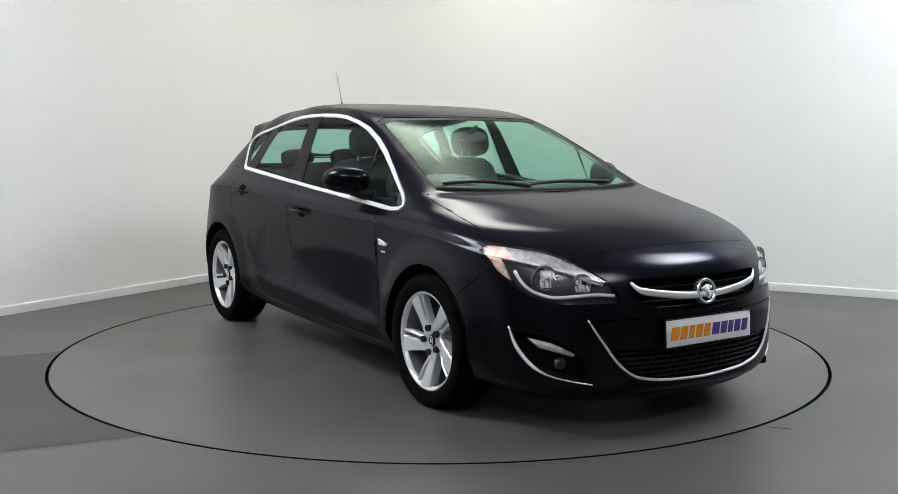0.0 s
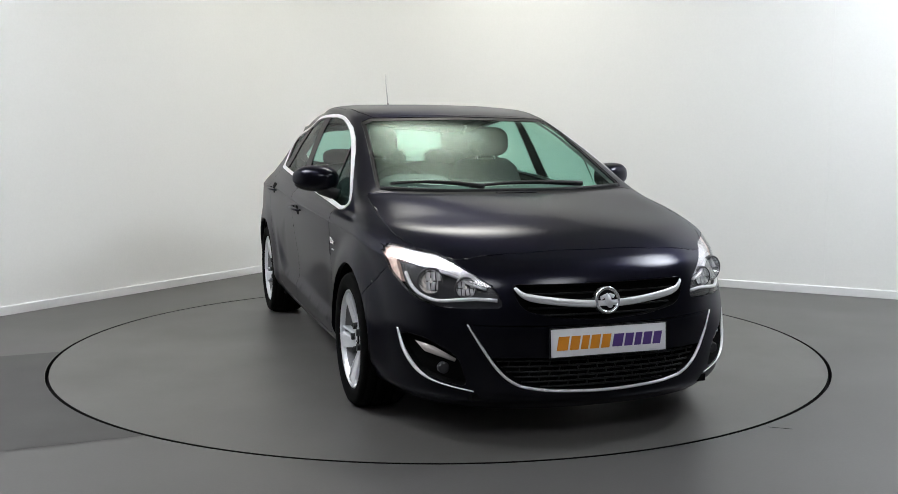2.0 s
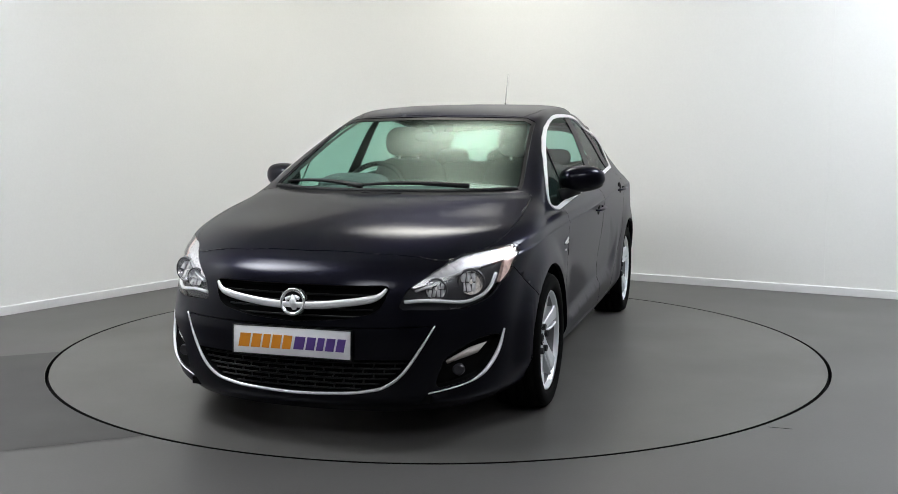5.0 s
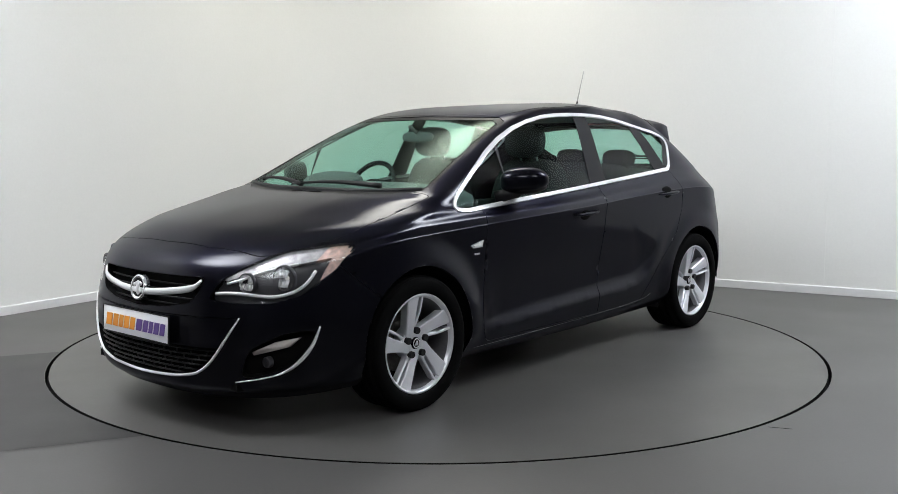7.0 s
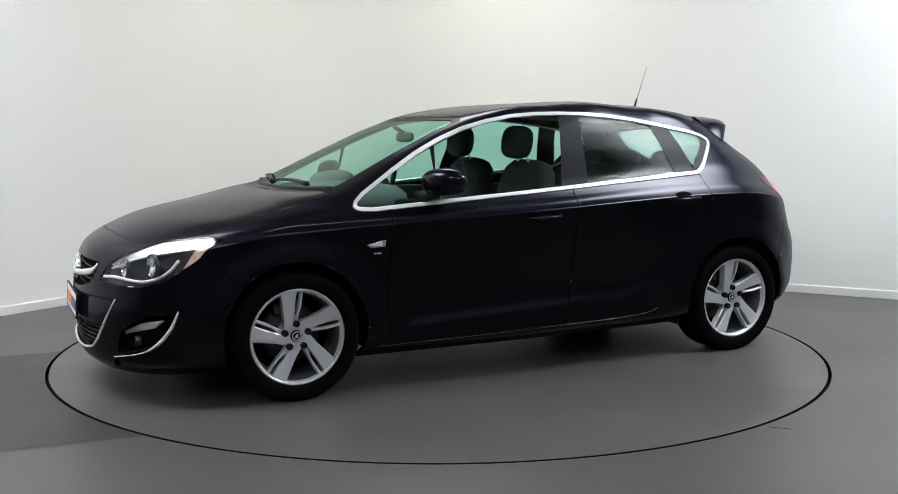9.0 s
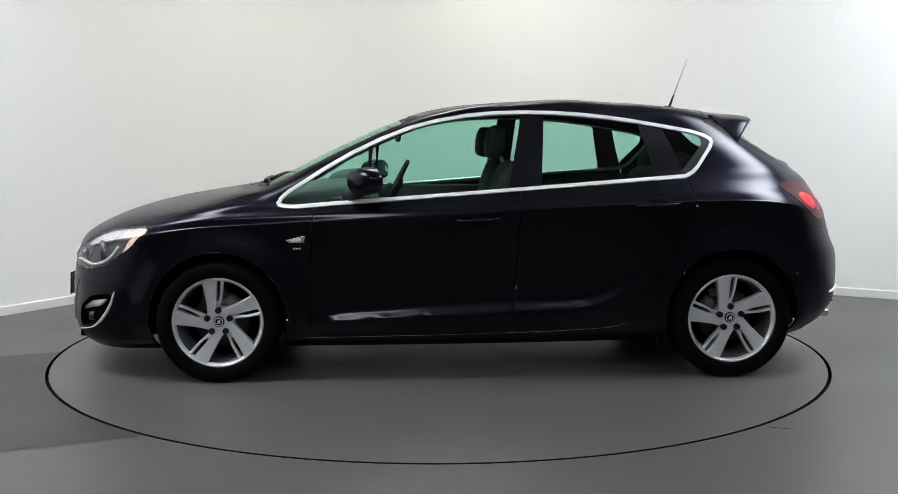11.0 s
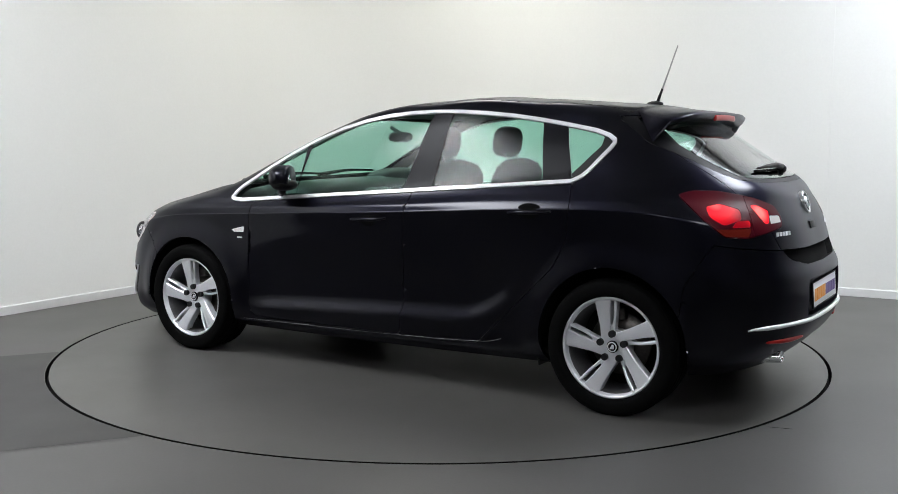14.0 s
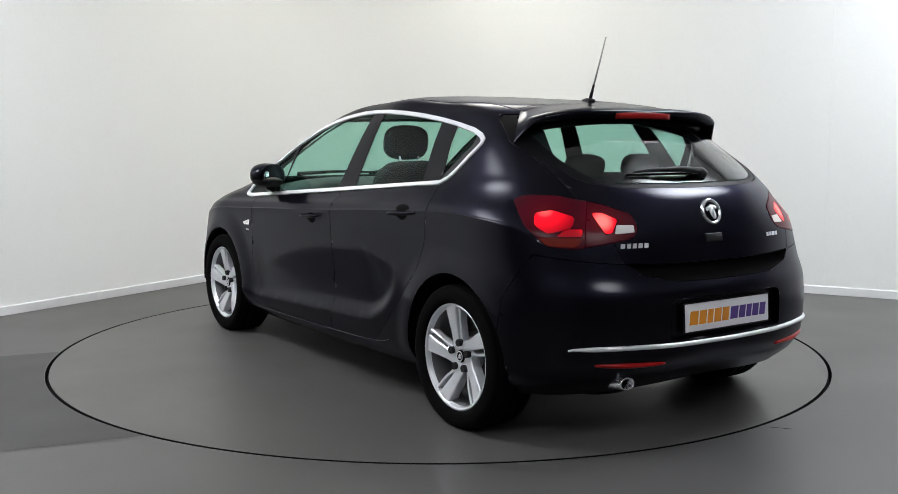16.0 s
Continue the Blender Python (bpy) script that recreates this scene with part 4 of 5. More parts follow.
on_lamps("housing", housing, LAMP_GREY)
on_lamps("brow_reflector", panel(brow, 0.0, 0.02, 0.020), BROW, "bright silver upper reflector")
on_lamps("indicator_reflector", panel(cheek, 0.0, 0.02, 0.020), ROSE, "pale rose indicator reflector")
on_lamps("side_reflector", panel(flank, 0.0, 0.02, 0.020), ROSE, "pale indicator reflector")
FACET = material("bright_lamp_facet", (0.93, 0.93, 0.95), 0.22, 0.25)
rng = random.Random(5)
for y, z, r, tilt in ((0.672, 0.668, 0.050, 16), (0.556, 0.648, 0.040, 12)):
    c = on_front(y, z)
    m = pose(c.x - 0.034, y - 0.003, z, 0, 90, tilt) @ pose(0, 0, 0)
    bowl = lathe([(r, 0.020), (r * 0.96, 0.016), (r * 0.8, 0.0), (r * 0.5, -0.018), (r * 0.2, -0.026), (0.0, -0.027)], 32, m)
    on_lamps("reflector_bowl", bowl, CHROME, "chrome reflector bowl")
    on_lamps("bowl_ring", lathe([(r * 0.98, 0.018), (r * 1.06, 0.024), (r * 1.16, 0.018), (r * 1.18, 0.006)], 32, m), LAMP_GREY)
    for k in range(8):
        across, rise = (k % 4 - 1.5) * r * 0.42, (k // 4 - 0.5) * r * 0.8
        chip = m @ pose(-rise, across, 0.008 + 0.006 * rng.random(), rng.uniform(-14, 14), rng.uniform(-40, -14), rng.uniform(-8, 8))
        if rng.random() < 0.8:
            on_lamps("reflector_facet", box(r * 0.74, r * 0.34, 0.004, chip), FACET)
    on_lamps("bulb", ball(r * 0.2, m @ pose(0, 0, -0.006), 12, 8), BULB)
line = along([on_front(y, z, -0.008) for y, z in ((0.452, 0.606), (0.52, 0.610), (0.60, 0.603), (0.66, 0.596), (0.715, 0.613), (0.745, 0.650), (0.757, 0.700))], 30)
on_lamps("lower_strip", tube(line, 0.0075, 8), TRIM, "chrome strip along the lamp's lower edge")
line = along([on_front(y, z, -0.014) for y, z in ((0.49, 0.650), (0.55, 0.672), (0.60, 0.700), (0.70, 0.735))], 20)
on_lamps("inner_fin", tube(line, 0.006, 8, 1.6), LAMP_SILVER)

# ------------------------------------------------------------------ tail lamps
lamp_back = clone(lens_r)
lamp_back.normal_update()
for v, n in [(v, v.normal.copy()) for v in lamp_back.verts]:
    v.co -= n * 0.022
pair("lamp_back", panel(lamp_back, 0.0, 0.01), DEEP, car)
split = take(lens_r, [(-1.842, 0.7), (-2.3, 0.7), (-2.3, 1.2), (-1.842, 1.2)], S_AX, Z, lambda c, n: True)
every = lambda c, n: True
glow_a = take(lens_r, rounded([(-1.637, 0.961), (-1.706, 0.972), (-1.798, 0.946), (-1.79, 0.905), (-1.694, 0.882), (-1.637, 0.917)], 0.015), S_AX, Z, every)
glow_c = take(lens_r, rounded([(-1.765, 0.900), (-1.832, 0.90), (-1.83, 0.872), (-1.73, 0.872)], 0.01), S_AX, Z, every)
amber = take(lens_r, rounded([(-1.655, 0.866), (-1.835, 0.866), (-1.81, 0.830), (-1.694, 0.836)], 0.01), S_AX, Z, every)
glow_b = take(split, rounded([(-1.862, 0.962), (-1.90, 0.962), (-1.965, 0.935), (-1.945, 0.882), (-1.92, 0.882)], 0.012), S_AX, Z, every)
rev = take(split, rounded([(-1.962, 0.915), (-2.03, 0.912), (-2.035, 0.884), (-1.957, 0.880)], 0.006), S_AX, Z, every)
outer = pair("tail_lamp", panel(lens_r, 0.001, 0.02, 0.002), RED_LENS, car, "glowing red tail lamp on the rear wing")
inner = pair("tailgate_lamp", panel(split, 0.002, 0.02, 0.002), RED_LENS, car, "red tail lamp on the tailgate")
on_lamps("brake_light", panel(glow_a, 0, 0.003, 0.001), RED_GLOW, "glowing red lamp", outer)
on_lamps("rear_light", panel(glow_c, 0, 0.003, 0.001), RED_GLOW, "glowing red lamp", outer)
on_lamps("indicator", panel(amber, 0, 0.003, 0.001), material("dim_amber_lamp", (0.05, 0.005, 0.005), 0.3, coat=0.08, spec=0.15, emit=(1.0, 0.06, 0.01), strength=0.05), "amber indicator lens", outer)
on_lamps("rear_light", panel(glow_b, 0, 0.003, 0.001), RED_GLOW, "glowing red lamp", inner)
on_lamps("reversing_light", panel(rev, 0, 0.003, 0.001), WHITE_LENS, "white reversing lamp lens", inner)

# ------------------------------------------------------------------ nose
gr = part("grille", both(sunk(grille_hole, 0.045)), DEEP, car, "black upper grille with chrome bar and round badge")
pts = [(0.381, 0.657), (0.366, 0.638), (0.340, 0.621), (0.21, 0.599), (0.10, 0.588), (0.0, 0.584)]
pts = pts + [(-y, z) for y, z in pts[-2::-1]]
line = along([on_front(y, z, 0.004) for y, z in pts], 61)
rad = [0.003 + 0.0047 * min(1, (1 - abs(2 * k / 60 - 1)) * 5) for k in range(61)]
part("grille_bar", tube(line, rad, 12, 2.0, X), SATIN, gr, "bright chrome grille bar")
for k in range(4):
    z = 0.545 + 0.03 * k
    half = 0.33 if k < 3 else 0.36
    part("grille_slat", tube([on_front(y, z, -0.03) for y in np.linspace(-half, half, 25)], 0.004, 6), BLACK, gr)


def round_badge(parent, m):
    ob = part("badge", lathe([(0.0, 0.004), (0.043, 0.004), (0.045, 0.006), (0.049, 0.009), (0.054, 0.009), (0.057, 0.005), (0.057, -0.02)], 48, m), CHROME, parent, "round chrome badge with a plain emblem")
    part("badge_field", lathe([(0.0, 0.0046), (0.042, 0.0046)], 40, m @ pose(0, 0, 0.0005)), GLOSS_BLACK, ob)
    mark = prism(rounded([(-0.004, 0.036), (-0.016, -0.004), (0.004, -0.036), (0.022, -0.028), (0.016, 0.008)], 0.014), 0.004, m @ pose(0, 0, 0.0045))
    prism(rounded([(-0.036, 0.016), (-0.030, 0.000), (-0.006, 0.014), (-0.008, 0.026)], 0.006), 0.004, m @ pose(0, 0, 0.0045), bm=mark)
    prism(rounded([(0.006, 0.030), (0.034, 0.020), (0.026, 0.006), (0.010, 0.014)], 0.006), 0.004, m @ pose(0, 0, 0.0045), bm=mark)
    part("badge_mark", mark, SATIN, ob, "plain chrome emblem shape")


FACE_F = Matrix(((0, 0, 1, 0), (1, 0, 0, 0), (0, 1, 0, 0), (0, 0, 0, 1)))        # local x to the car's left, y up, z ahead
FACE_R = Matrix(((0, 0, -1, 0), (-1, 0, 0, 0), (0, 1, 0, 0), (0, 0, 0, 1)))      # local x to the car's right, y up, z astern
round_badge(gr, Matrix.Translation((on_front(0, 0.598).x + 0.004, 0, 0.598)) @ FACE_F @ pose(0, 0, 0, -10))

upper_in = take(intake_hole, [(-0.1, 0.372), (0.8, 0.372), (0.8, 0.60), (-0.1, 0.60)], Y, Z, every)
part("bumper_centre", panel(both(upper_in), 0.002, 0.014, 0.0), PAINT, bumper_f, "dark painted bumper centre behind the plate")
lower = part("lower_intake", both(sunk(intake_hole, 0.05)), DEEP, car, "black lower intake with a slatted mesh")


def intake_half(z):
    return float(np.interp(z, [0.224, 0.233, 0.255, 0.322, 0.372], [0.05, 0.21, 0.355, 0.45, 0.484])) - 0.012


for k in range(6):
    z = 0.246 + 0.0225 * k
    half = intake_half(z)
    part("mesh_slat", tube([on_front(y, z, -0.016) for y in np.linspace(-half, half, 31)], 0.0042, 6), BLACK, lower)
stub = bmesh.new()
for k in range(5):
    z0, z1 = 0.246 + 0.0225 * k, 0.2685 + 0.0225 * k
    half = intake_half(z0) - 0.01
    n = int(half / 0.042)
    for j in range(-n, n + 1):
        y = (j + 0.5 * (k % 2)) * 0.084
        if abs(y) < half:
            stub = tube([on_front(y, z0, -0.018), on_front(y + 0.006, z1, -0.018)], 0.0035, 5, bm=stub)
tagged(part("mesh_cross_ribs", stub, BLACK, lower), kind="stuff")
pts = [(0.566, 0.508), (0.515, 0.415), (0.452, 0.320), (0.405, 0.278), (0.355, 0.254), (0.21, 0.233), (0.0, 0.2245)]
pts = pts + [(-y, z) for y, z in pts[-2::-1]]
line = along([on_front(y, z, 0.003) for y, z in pts], 81)
part("intake_trim", tube(line, [0.0035 + 0.0028 * min(1, (1 - abs(2 * k / 80 - 1)) * 4) for k in range(81)], 10), SATIN, bumper_f, "slim chrome strip round the lower intake")

fogs = pair("fog_lamp_recess", sunk(fog_hole, 0.035), DEEP, car, "black recess with indicator and chrome blade")
line = along([on_front(y, z, 0.004) for y, z in ((0.790, 0.466), (0.774, 0.386), (0.733, 0.304), (0.687, 0.268), (0.632, 0.250), (0.540, 0.231))], 36)
on_lamps("fog_trim", tube(line, [0.004 + 0.005 * math.sin(math.pi * min(1, k / 22)) - 0.001 * k / 35 for k in range(36)], 10), SATIN, "chrome blade", fogs)
c = [on_front(y, z, -0.012) for y, z in ((0.745, 0.420), (0.716, 0.380), (0.615, 0.348), (0.610, 0.362), (0.685, 0.405))]
own = bmesh.new()
face = own.faces.new([own.verts.new(p) for p in c])
ext = bmesh.ops.extrude_face_region(own, geom=[face])
bmesh.ops.translate(own, vec=(-0.02, 0, 0), verts=[v for v in ext["geom"] if isinstance(v, bmesh.types.BMVert)])
bmesh.ops.recalc_face_normals(own, faces=own.faces)
on_lamps("indicator_lens", own, material("clear_indicator", (0.66, 0.60, 0.57), 0.18, coat=1.0), "pale indicator lens", fogs)
c = on_front(0.655, 0.316, -0.02)
on_lamps("fog_lamp", lathe([(0.0, 0.002), (0.014, 0.003), (0.021, 0.006), (0.024, 0.0), (0.024, -0.02)], 24, Matrix.Translation(c) @ FACE_F), LAMP_GREY, "small round fog lamp", fogs)

# ------------------------------------------------------------------ plates
def plate(m, label):
    base = part("number_plate", box(0.524, 0.114, 0.006, pose(0, 0, 0), 0.002), PLATE_WHITE, car, label)
    base.matrix_basis = m
    own = box(0.534, 0.004, 0.010, pose(0, 0.0595, 0), 0.001)
    box(0.534, 0.004, 0.010, pose(0, -0.0595, 0), 0.001, bm=own)
    box(0.004, 0.115, 0.010, pose(0.265, 0, 0), 0.001, bm=own)
    box(0.004, 0.115, 0.010, pose(-0.265, 0, 0), 0.001, bm=own)
    part("plate_frame", own, BLACK, base)
    wide = [0.056, 0.048, 0.040, 0.048, 0.046]
    x = -0.238
    for k in range(10):
        w_ = wide[k % 5] * (1.0 if k < 5 else 0.94)
        h = 0.056 if k < 5 else 0.052
        bar = [(x + 0.000, -h / 2), (x + w_ - 0.008, -h / 2), (x + w_ + 0.002, h / 2), (x + 0.010, h / 2)]
        own = prism(bar, 0.0025, pose(0, -0.002, 0.0025))
        part("print_bar", own, PLATE_ORANGE if k < 5 else PLATE_PURPLE, base, smooth=False)
        x += w_ + 0.0015 + (0.004 if k == 4 else 0)
    return base


plate(Matrix.Translation((0.936, 0, 0.437)) @ FACE_F @ pose(0, 0, 0, -3), "white plate with an orange and purple print")
part("plate_recess", both(sunk(plate_niche, 0.030)), PAINT, bumper_r, "dark plate recess")
plate(Matrix.Translation((-3.430, 0, 0.532)) @ FACE_R @ pose(0, 0, 0, -4), "white plate with an orange and purple print")
part("tailgate_step", both(sunk(gate_step, 0.035)), DEEP, tailgate, "black recess under the tailgate")
part("bumper_step", both(sunk(gate_step2, 0.03)), DEEP, bumper_r, "black loading edge")

# ------------------------------------------------------------------ tail
round_badge(tailgate, Matrix.Translation((on_rear(0, 0.95).x - 0.004, 0, 0.95)) @ FACE_R @ pose(0, 0, 0, -18))
c = on_rear(0.02, 0.846)
part("tailgate_handle", box(0.10, 0.036, 0.012, Matrix.Translation((c.x - 0.001, 0.025, 0.846)) @ FACE_R @ pose(0, 0, 0, -14), 0.004), BLACK, tailgate)


def name_bars(y0, z, widths, h):
    own = bmesh.new()
    y = y0
    for k, w_ in enumerate(widths):
        c = on_rear(y - w_ / 2, z)
        bar = [(-w_ / 2, -h / 2), (w_ / 2 - 0.004, -h / 2), (w_ / 2, h / 2), (-w_ / 2 + 0.004, h / 2)]
        n = TREE.ray_cast(Vector((-6, y - w_ / 2, z)), Vector((1, 0, 0)))[1]
        yaw = math.degrees(math.atan2(n.y, -n.x)) if n.x < 0 else 0
        own = prism(bar, 0.004, Matrix.Translation(c) @ FACE_R @ pose(0, 0, 0, -14, -yaw, 0), bm=own)
        y -= w_ + 0.005
    return own


part("badge_bars", name_bars(0.515, 0.832, [0.022, 0.020, 0.020, 0.022, 0.022], 0.019), SATIN, tailgate, "row of small chrome bars", smooth=False)
part("badge_bars", name_bars(-0.335, 0.838, [0.016, 0.016, 0.026, 0.020], 0.017), SATIN, tailgate, "row of small chrome bars", smooth=False)
line = along([on_side(-3.262, 0.428, 0.004), on_rear(0.72, 0.432, 0.004), on_rear(0.55, 0.436, 0.004), on_rear(0.28, 0.432, 0.004), on_rear(0.0, 0.430, 0.004)], 40)
line = line + [(x, -y, z) for x, y, z in line[-2::-1]]
part("bumper_trim", tube(line, [0.004 + 0.006 * min(1, (1 - abs(2 * k / 78 - 1)) * 8) for k in range(79)], 10), SATIN, bumper_r, "chrome strip across the rear bumper")
for sgn in (1, -1):
    line = along([on_rear(sgn * y, z, 0.003) for y, z in ((0.645, 0.368), (0.50, 0.362), (0.345, 0.358))], 16)
    part("rear_reflector", tube(line, [0.004 + 0.007 * math.sin(math.pi * k / 15) ** 0.5 for k in range(16)], 10), RED_DARK, bumper_r, "red reflector strip")
own = lathe([(0.026, -0.08), (0.026, 0.084), (0.029, 0.088), (0.031, 0.082), (0.030, -0.08)], 28,
            Matrix.Translation((-3.27, 0.50, 0.272)) @ FACE_R @ pose(0, 0, 0, -6) @ Matrix.Diagonal((1.25, 0.85, 1, 1)))
tip_ob = part("exhaust_tip", own, CHROME, car, "oval chrome exhaust tip")
part("exhaust_bore", lathe([(0.0, 0.05), (0.0262, 0.05)], 24, Matrix.Translation((-3.27, 0.50, 0.272)) @ FACE_R @ pose(0, 0, 0, -6) @ Matrix.Diagonal((1.25, 0.85, 1, 1))), DEEP, tip_ob)
part("silencer", ball(0.15, pose(-3.08, 0.35, 0.23) @ Matrix.Diagonal((0.8, 1.5, 0.42, 1))), DEEP, car)

# spoiler over the rear window
own = bmesh.new()
rows = []
A_END, B_END = Vector((-2.655, 0.500, 1.388)), Vector((-2.775, 0.628, 1.240))
for k in range(-1, 44):
    if k in (-1, 43):                       # the ends run out on the pillars
        sgn = -1 if k < 0 else 1
        pts = [A_END.lerp(B_END, t) + Vector((0, d, 0)) for t, d in ((0, 0), (0.3, 0.002), (0.62, 0.004), (0.95, 0.003), (1, 0), (1, -0.006), (0.7, -0.02), (0.4, -0.02), (0.1, -0.02))]
        pts = [(p.x, sgn * p.y, p.z) for p in pts]
    else:
        q = -1 + 2 * k / 42
        y = 0.572 * q
        e = abs(q) ** 5
        tip_x, tip_z = -2.925 + 0.085 * e, 1.385 - 0.045 * e
        lead = on_top(-2.655, y * 0.84, 0.0)
        mid_top = on_top(-2.70, y * 0.90, 0.0)
        under = 1.330 - 0.045 * e
        pts = [(-2.64, y * 0.84, lead.z + 0.001), (-2.73, y * 0.91, mid_top.z * 0.4 + tip_z * 0.6 + 0.012), (-2.86 + 0.075 * e, y * 0.975, tip_z + 0.010),
               (tip_x + 0.01, y, tip_z + 0.001), (tip_x, y, tip_z - 0.007), (tip_x + 0.012, y, tip_z - 0.032 + 0.012 * e), (-2.86 + 0.06 * e, y * 0.985, tip_z - 0.038 + 0.012 * e), (-2.78 + 0.02 * e, y * 0.96, under), (-2.70, y * 0.86, under - 0.005)]
    rows.append([own.verts.new(p) for p in pts])
for a, b in zip(rows, rows[1:]):
    for k in range(8):
        own.faces.new((a[k], a[k + 1], b[k + 1], b[k]))
bmesh.ops.recalc_face_normals(own, faces=own.faces)
spoiler = part("spoiler", own, PAINT, tailgate, "dark roof spoiler")
own = tube([(-2.921 + 0.004 * (y / 0.17) ** 2, y, 1.362 - 0.004 * (y / 0.17) ** 2) for y in np.linspace(-0.17, 0.17, 15)], 0.016, 8, 0.4)
part("high_brake_light", own, RED_DARK, spoiler, "red high-level brake light strip")
own = tube([(-2.80, y, 1.338 - 0.03 * abs(y / 0.50) ** 2) for y in np.linspace(-0.50, 0.50, 21)], 0.014, 8)
part("spoiler_underside", own, BLACK, spoiler)

# rear wiper
c0, c1 = on_rear(-0.10, 1.105, 0.014), on_rear(0.30, 1.108, 0.012)
arm = part("rear_wiper", tube([c0, c0.lerp(c1, 0.35) + Vector((-0.012, 0, 0.012)), c0.lerp(c1, 0.7) + Vector((-0.008, 0, 0.008)), c1], [0.016, 0.013, 0.009, 0.004], 10), BLACK, car, "black rear wiper arm")
part("pivot", ball(0.026, Matrix.Translation(on_rear(-0.10, 1.10, 0.008)) @ Matrix.Diagonal((0.8, 1, 0.8, 1)), 16, 10), BLACK, arm)
part("blade", tube([on_rear(y, 1.102, 0.006) for y in np.linspace(-0.04, 0.34, 12)], 0.006, 6), RUBBER, arm)

# aerial
base = on_top(-2.55, 0.0)
aerial = part("aerial", ball(0.03, Matrix.Translation(base + Vector((0.0, 0, 0.004))) @ Matrix.Diagonal((1.5, 0.8, 0.5, 1)), 20, 12), BLACK, car, "thin black roof aerial leaning back")
tip = Vector((-2.665, 0.0, 1.732))
root = base + Vector((-0.012, 0, 0.01))
part("mast_foot", tube([root, root.lerp(tip, 0.25)], [0.009, 0.005], 10), BLACK, aerial)
part("mast", tube([root.lerp(tip, 0.22), root.lerp(tip, 0.6), tip], [0.0046, 0.004, 0.0034], 8), material("grey_aerial_mast", (0.45, 0.45, 0.44), 0.4, 0.4), aerial)

# ------------------------------------------------------------------ flanks
def mirror_unit(sgn):
    own = ball(1.0, Matrix(), 40, 24)
    for v in own.verts:
        n = sum(abs(c) ** 2.7 for c in v.co) ** (1 / 2.7)
        x, y, z = v.co / n
        e = 1.0 - 0.25 * max(0, y) ** 2
        x = x if x > -0.45 else -0.45 - (abs(x) - 0.45) * 0.25     # flat back
        v.co = (x * 0.082 * e, y * 0.126, z * (0.074 if z > 0 else 0.060) * e)
    own.transform(pose(-0.772, 0.888, 1.038, 4, 2, 30))
    own.transform(Matrix.Diagonal((1, sgn, 1, 1)))
    if sgn < 0:
        bmesh.ops.reverse_faces(own, faces=own.faces)
    ob = part("door_mirror", own, PAINT, car, "dark painted door mirror")
    glass = ball(1.0, pose(-0.807, sgn * 0.868, 1.036, 0, 0, sgn * 30) @ Matrix.Diagonal((0.006, 0.092, 0.050, 1)), 24, 12)
    part("mirror_pane", glass, MIRROR, ob)
    foot = tube([(-0.66, sgn * 0.785, 0.955), (-0.70, sgn * 0.83, 0.972), (-0.745, sgn * 0.87, 0.992)], [0.036, 0.030, 0.034], 12, 0.7)
    part("mirror_foot", foot, BLACK, ob)
    seam = ball(1.0, pose(-0.772, sgn * 0.888, 1.006, 4 * sgn, 2, 30 * sgn) @ Matrix.Diagonal((0.072, 0.118, 0.034, 1)), 30, 14)
    part("mirror_base", seam, BLACK, ob)


for sgn in (1, -1):
    mirror_unit(sgn)


def door_handle(x, z):
    c = on_side(x, z)
    for sgn in (1, -1):
        dish = ball(1.0, Matrix.Translation((x + 0.005, sgn * (c.y - 0.010), z)) @ Matrix.Diagonal((0.074, 0.013, 0.044, 1)), 24, 14)
        ob = part("door_handle", dish, DEEP, car, "dark door handle over a black dish")
        line = along([on_side(x + d, z + h, o) for d, h, o in ((0.115, -0.004, -0.004), (0.095, -0.002, 0.018), (0.03, 0.002, 0.030), (-0.05, 0.005, 0.030), (-0.09, 0.007, 0.020), (-0.105, 0.008, -0.004))], 20)
        grip = tube([(a, sgn * b, h) for a, b, h in line], [0.008 + 0.007 * math.sin(math.pi * k / 19) for k in range(20)], 10, 0.65, Y)
        part("grip", grip, PAINT, ob)


door_handle(-1.345, 0.843)
door_handle(-2.280, 0.914)

for sgn in (1, -1):
    c = on_side(-0.405, 0.742)
    bar = [(0.052, -0.002), (0.030, -0.017), (-0.044, -0.015), (-0.050, 0.018), (-0.030, 0.017)]
    m = Matrix(((1, 0, 0, c.x), (0, 0, sgn, sgn * (c.y - 0.002)), (0, 1, 0, c.z), (0, 0, 0, 1)))
    rep = part("side_repeater", prism(bar, 0.010, m, 0.002), CHROME, car, "small chrome side repeater badge", smooth=False)
    part("repeater_lens", prism([(p * 0.62, q * 0.5) for p, q in bar], 0.012, m), WHITE_LENS, rep, smooth=False)
    own = bmesh.new()
    for k in range(3):
        own = prism([(x - 0.028 - 0.014 * k + 0.03, y - 0.046) for x, y in ((0, -0.004), (0.011, -0.004), (0.012, 0.004), (0.001, 0.004))], 0.005, m, bm=own)
    part("name_bars", own, SATIN, rep, "three small chrome bars", smooth=False)

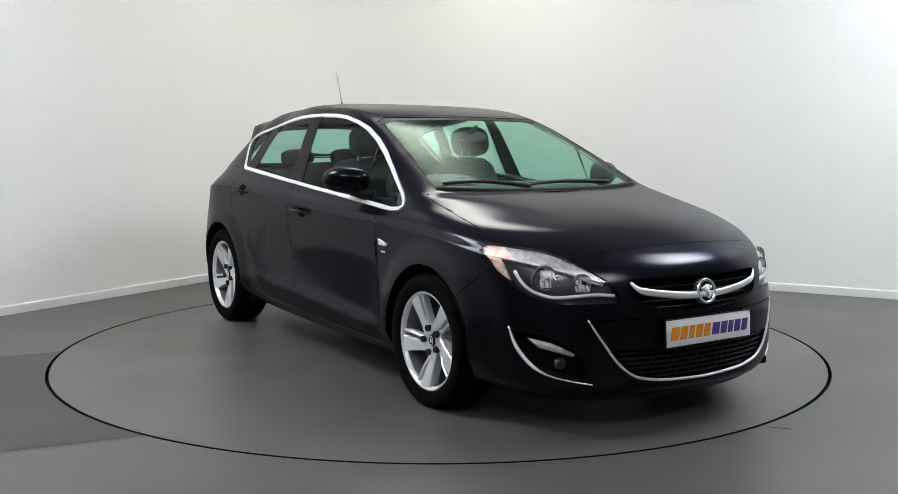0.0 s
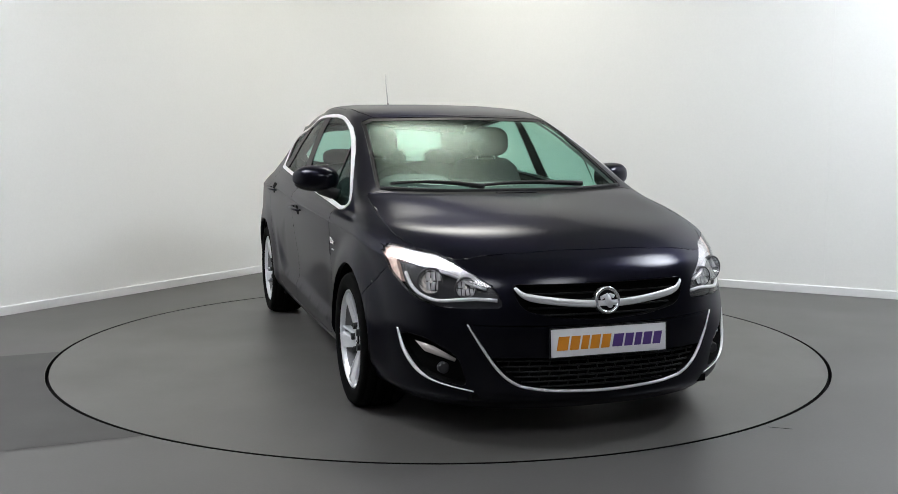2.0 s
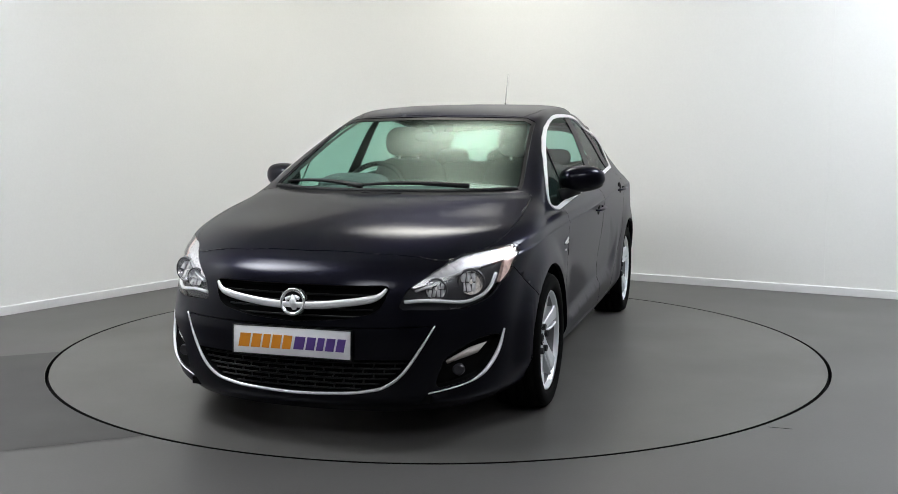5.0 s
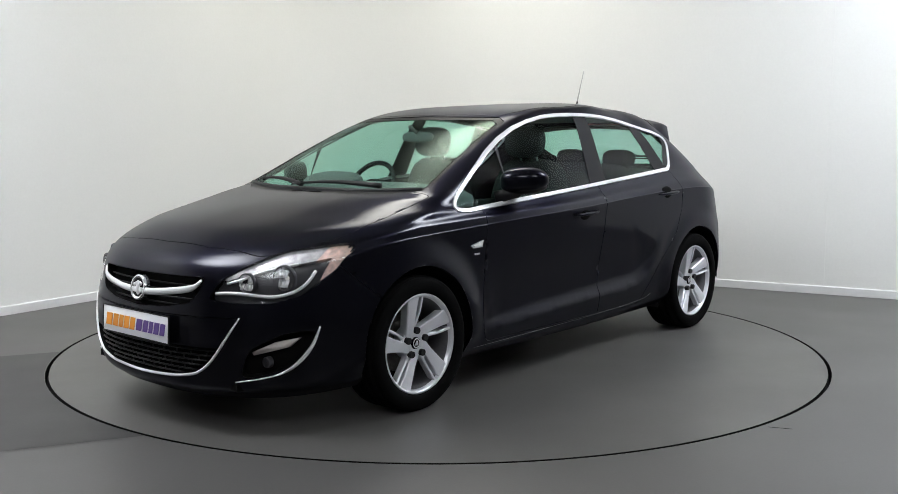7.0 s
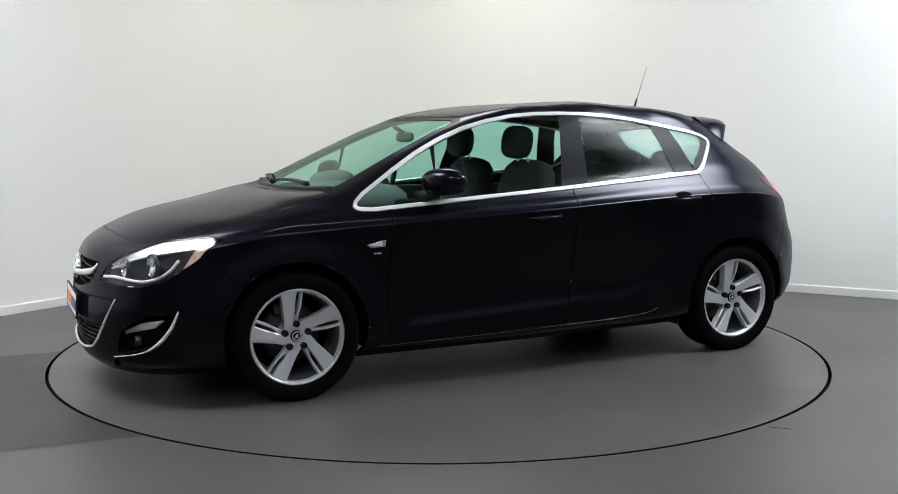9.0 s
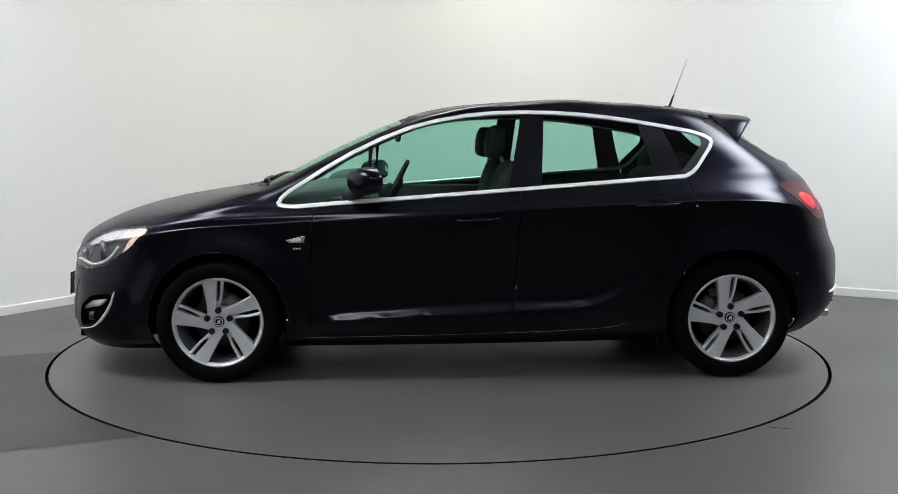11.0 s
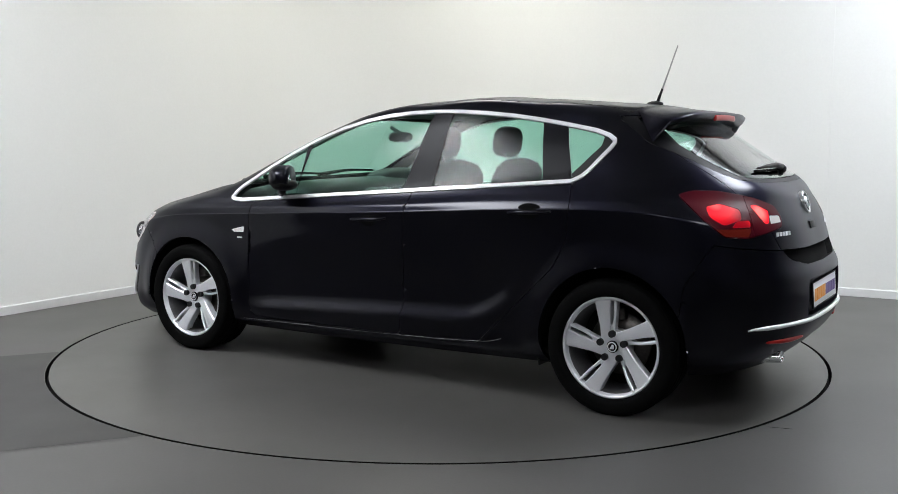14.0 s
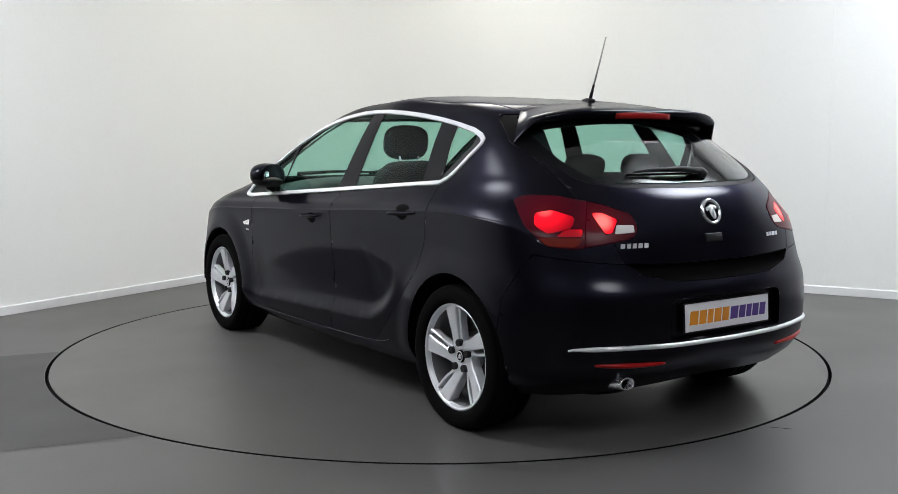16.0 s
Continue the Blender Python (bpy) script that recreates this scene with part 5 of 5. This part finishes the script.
line = along([on_side(x, z, -0.0005) for x, z in ((-0.41, 0.226), (-1.0, 0.236), (-1.6, 0.249), (-2.04, 0.272), (-2.12, 0.295))], 40)
for sgn in (1, -1):
    part("sill_trim", tube([(a, sgn * b, h) for a, b, h in line], 0.0016, 6), ALLOY_DARK, car, "thin bright line along the sill")
    part("mud_flap", box(0.012, 0.14, 0.075, pose(-2.30, sgn * 0.76, 0.215, 0, 8, 0), 0.004), BLACK, car)

# front wipers in the scuttle
scuttle = part("scuttle", tube([on_top(-0.125 - 0.12 * abs(y / 0.66) ** 2.6, y, -0.004) for y in np.linspace(-0.66, 0.66, 41)], 0.014, 8, 0.5), BLACK, car, "black windscreen scuttle panel")
for y0, y1 in ((0.42, -0.22), (-0.14, -0.60)):
    pts = []
    for k in range(14):
        t = k / 13
        y = y0 + (y1 - y0) * t
        pts.append(on_top(-0.165 - 0.12 * abs(y / 0.66) ** 2.6 - 0.03 * math.sin(math.pi * t), y, 0.008 + 0.007 * math.sin(math.pi * t)))
    arm = part("front_wiper", tube(pts, [0.014 - 0.009 * k / 13 for k in range(14)], 8), BLACK, car, "black windscreen wiper")
    part("blade", tube([p + Vector((-0.02, 0, 0.002)) for p in pts[2:]], 0.006, 6), RUBBER, arm)

# ------------------------------------------------------------------ cabin
def soft_block(sx, sy, sz, m, power=4.0, seg=28):
    """A padded block: a cube with well-rounded edges."""
    own = bmesh.new()
    bmesh.ops.create_uvsphere(own, u_segments=seg, v_segments=seg // 2, radius=1)
    for v in own.verts:
        n = sum(abs(c) ** power for c in v.co) ** (1 / power)
        v.co = v.co / n
    own.transform(m @ Matrix.Diagonal((sx / 2, sy / 2, sz / 2, 1)))
    return own


def front_seat(y):
    ob = part("front_seat", soft_block(0.52, 0.50, 0.20, pose(-1.20, y, 0.50, 0, -6, 0)), CABIN, car, "charcoal cloth front seat with headrest")
    part("backrest", soft_block(0.16, 0.50, 0.62, pose(-1.50, y, 0.83, 0, -14, 0)), CABIN, ob)
    part("headrest", soft_block(0.11, 0.27, 0.19, pose(-1.475, y, 1.235, 0, -8, 0), 3.0), CABIN, ob)
    for d in (-0.06, 0.06):
        part("headrest_post", tube([(-1.54, y + d, 1.08), (-1.485, y + d, 1.20)], 0.007, 8), SATIN, ob)


front_seat(0.37)
front_seat(-0.37)
bench = part("rear_seat", soft_block(0.50, 1.24, 0.20, pose(-2.10, 0, 0.56, 0, -6, 0)), CABIN, car, "charcoal cloth rear bench")
part("backrest", soft_block(0.15, 1.24, 0.56, pose(-2.42, 0, 0.82, 0, -20, 0)), CABIN, bench)
for y in (-0.38, 0.0, 0.38):
    part("headrest", soft_block(0.09, 0.24, 0.12, pose(-2.53, y, 1.12, 0, -12, 0), 3.0), CABIN, bench)
part("parcel_shelf", box(0.50, 1.10, 0.03, pose(-2.84, 0, 1.02), 0.008), CABIN, car)
own = soft_block(0.62, 1.36, 0.28, pose(-0.44, 0, 0.86, 0, 6, 0), 5.0)
dash = part("dashboard", own, DASH, car, "dark grey moulded dashboard")
part("instrument_hood", soft_block(0.22, 0.40, 0.12, pose(-0.60, -0.37, 1.0, 0, 10, 0), 3.0), DASH, dash)
part("centre_console", soft_block(0.30, 0.36, 0.40, pose(-0.72, 0, 0.74, 0, 20, 0), 5.0), DASH, dash)
for sgn in (1, -1):
    part("door_card", box(1.72, 0.04, 0.50, pose(-1.42, sgn * 0.735, 0.70), 0.015), CABIN, car)
wheel_m = pose(-0.90, -0.37, 0.945, 0, 62, 0)
ring = lathe([(0.185 + 0.015 * math.cos(2 * math.pi * k / 12), 0.015 * math.sin(2 * math.pi * k / 12)) for k in range(12)], 48, wheel_m, close=True)
st = part("steering_wheel", ring, BLACK, car, "black three-spoke steering wheel")
part("steering_hub", soft_block(0.16, 0.18, 0.05, wheel_m @ pose(0, 0, -0.015), 3.0), BLACK, st)
for a in (0, 180, 270):
    part("steering_spoke", box(0.11, 0.035, 0.014, wheel_m @ pose(0, 0, 0, 0, 0, a + 90) @ pose(0.125, 0, -0.006), 0.005), BLACK, st)
part("steering_column", tube([(-0.60, -0.37, 0.80), (-0.90, -0.37, 0.935)], 0.05, 12), BLACK, st)
own = soft_block(0.035, 0.24, 0.062, pose(-0.93, 0, 1.265, 0, -8, 0), 3.0)
rvm = part("rear_view_mirror", own, DASH, car, "grey interior mirror on the windscreen")
part("mirror_stalk", tube([(-0.93, 0, 1.285), (-0.86, 0, 1.325)], 0.012, 8), DASH, rvm)


def motions():
    walk(table, [(t, pose(0, 0, 0, 0, 0, a)) for t, a in HEADINGS])
    walk(car, [(t, pose(0, 0, 0, 0, 0, a) @ Matrix.Translation(OFFSET)) for t, a in HEADINGS])


motions()
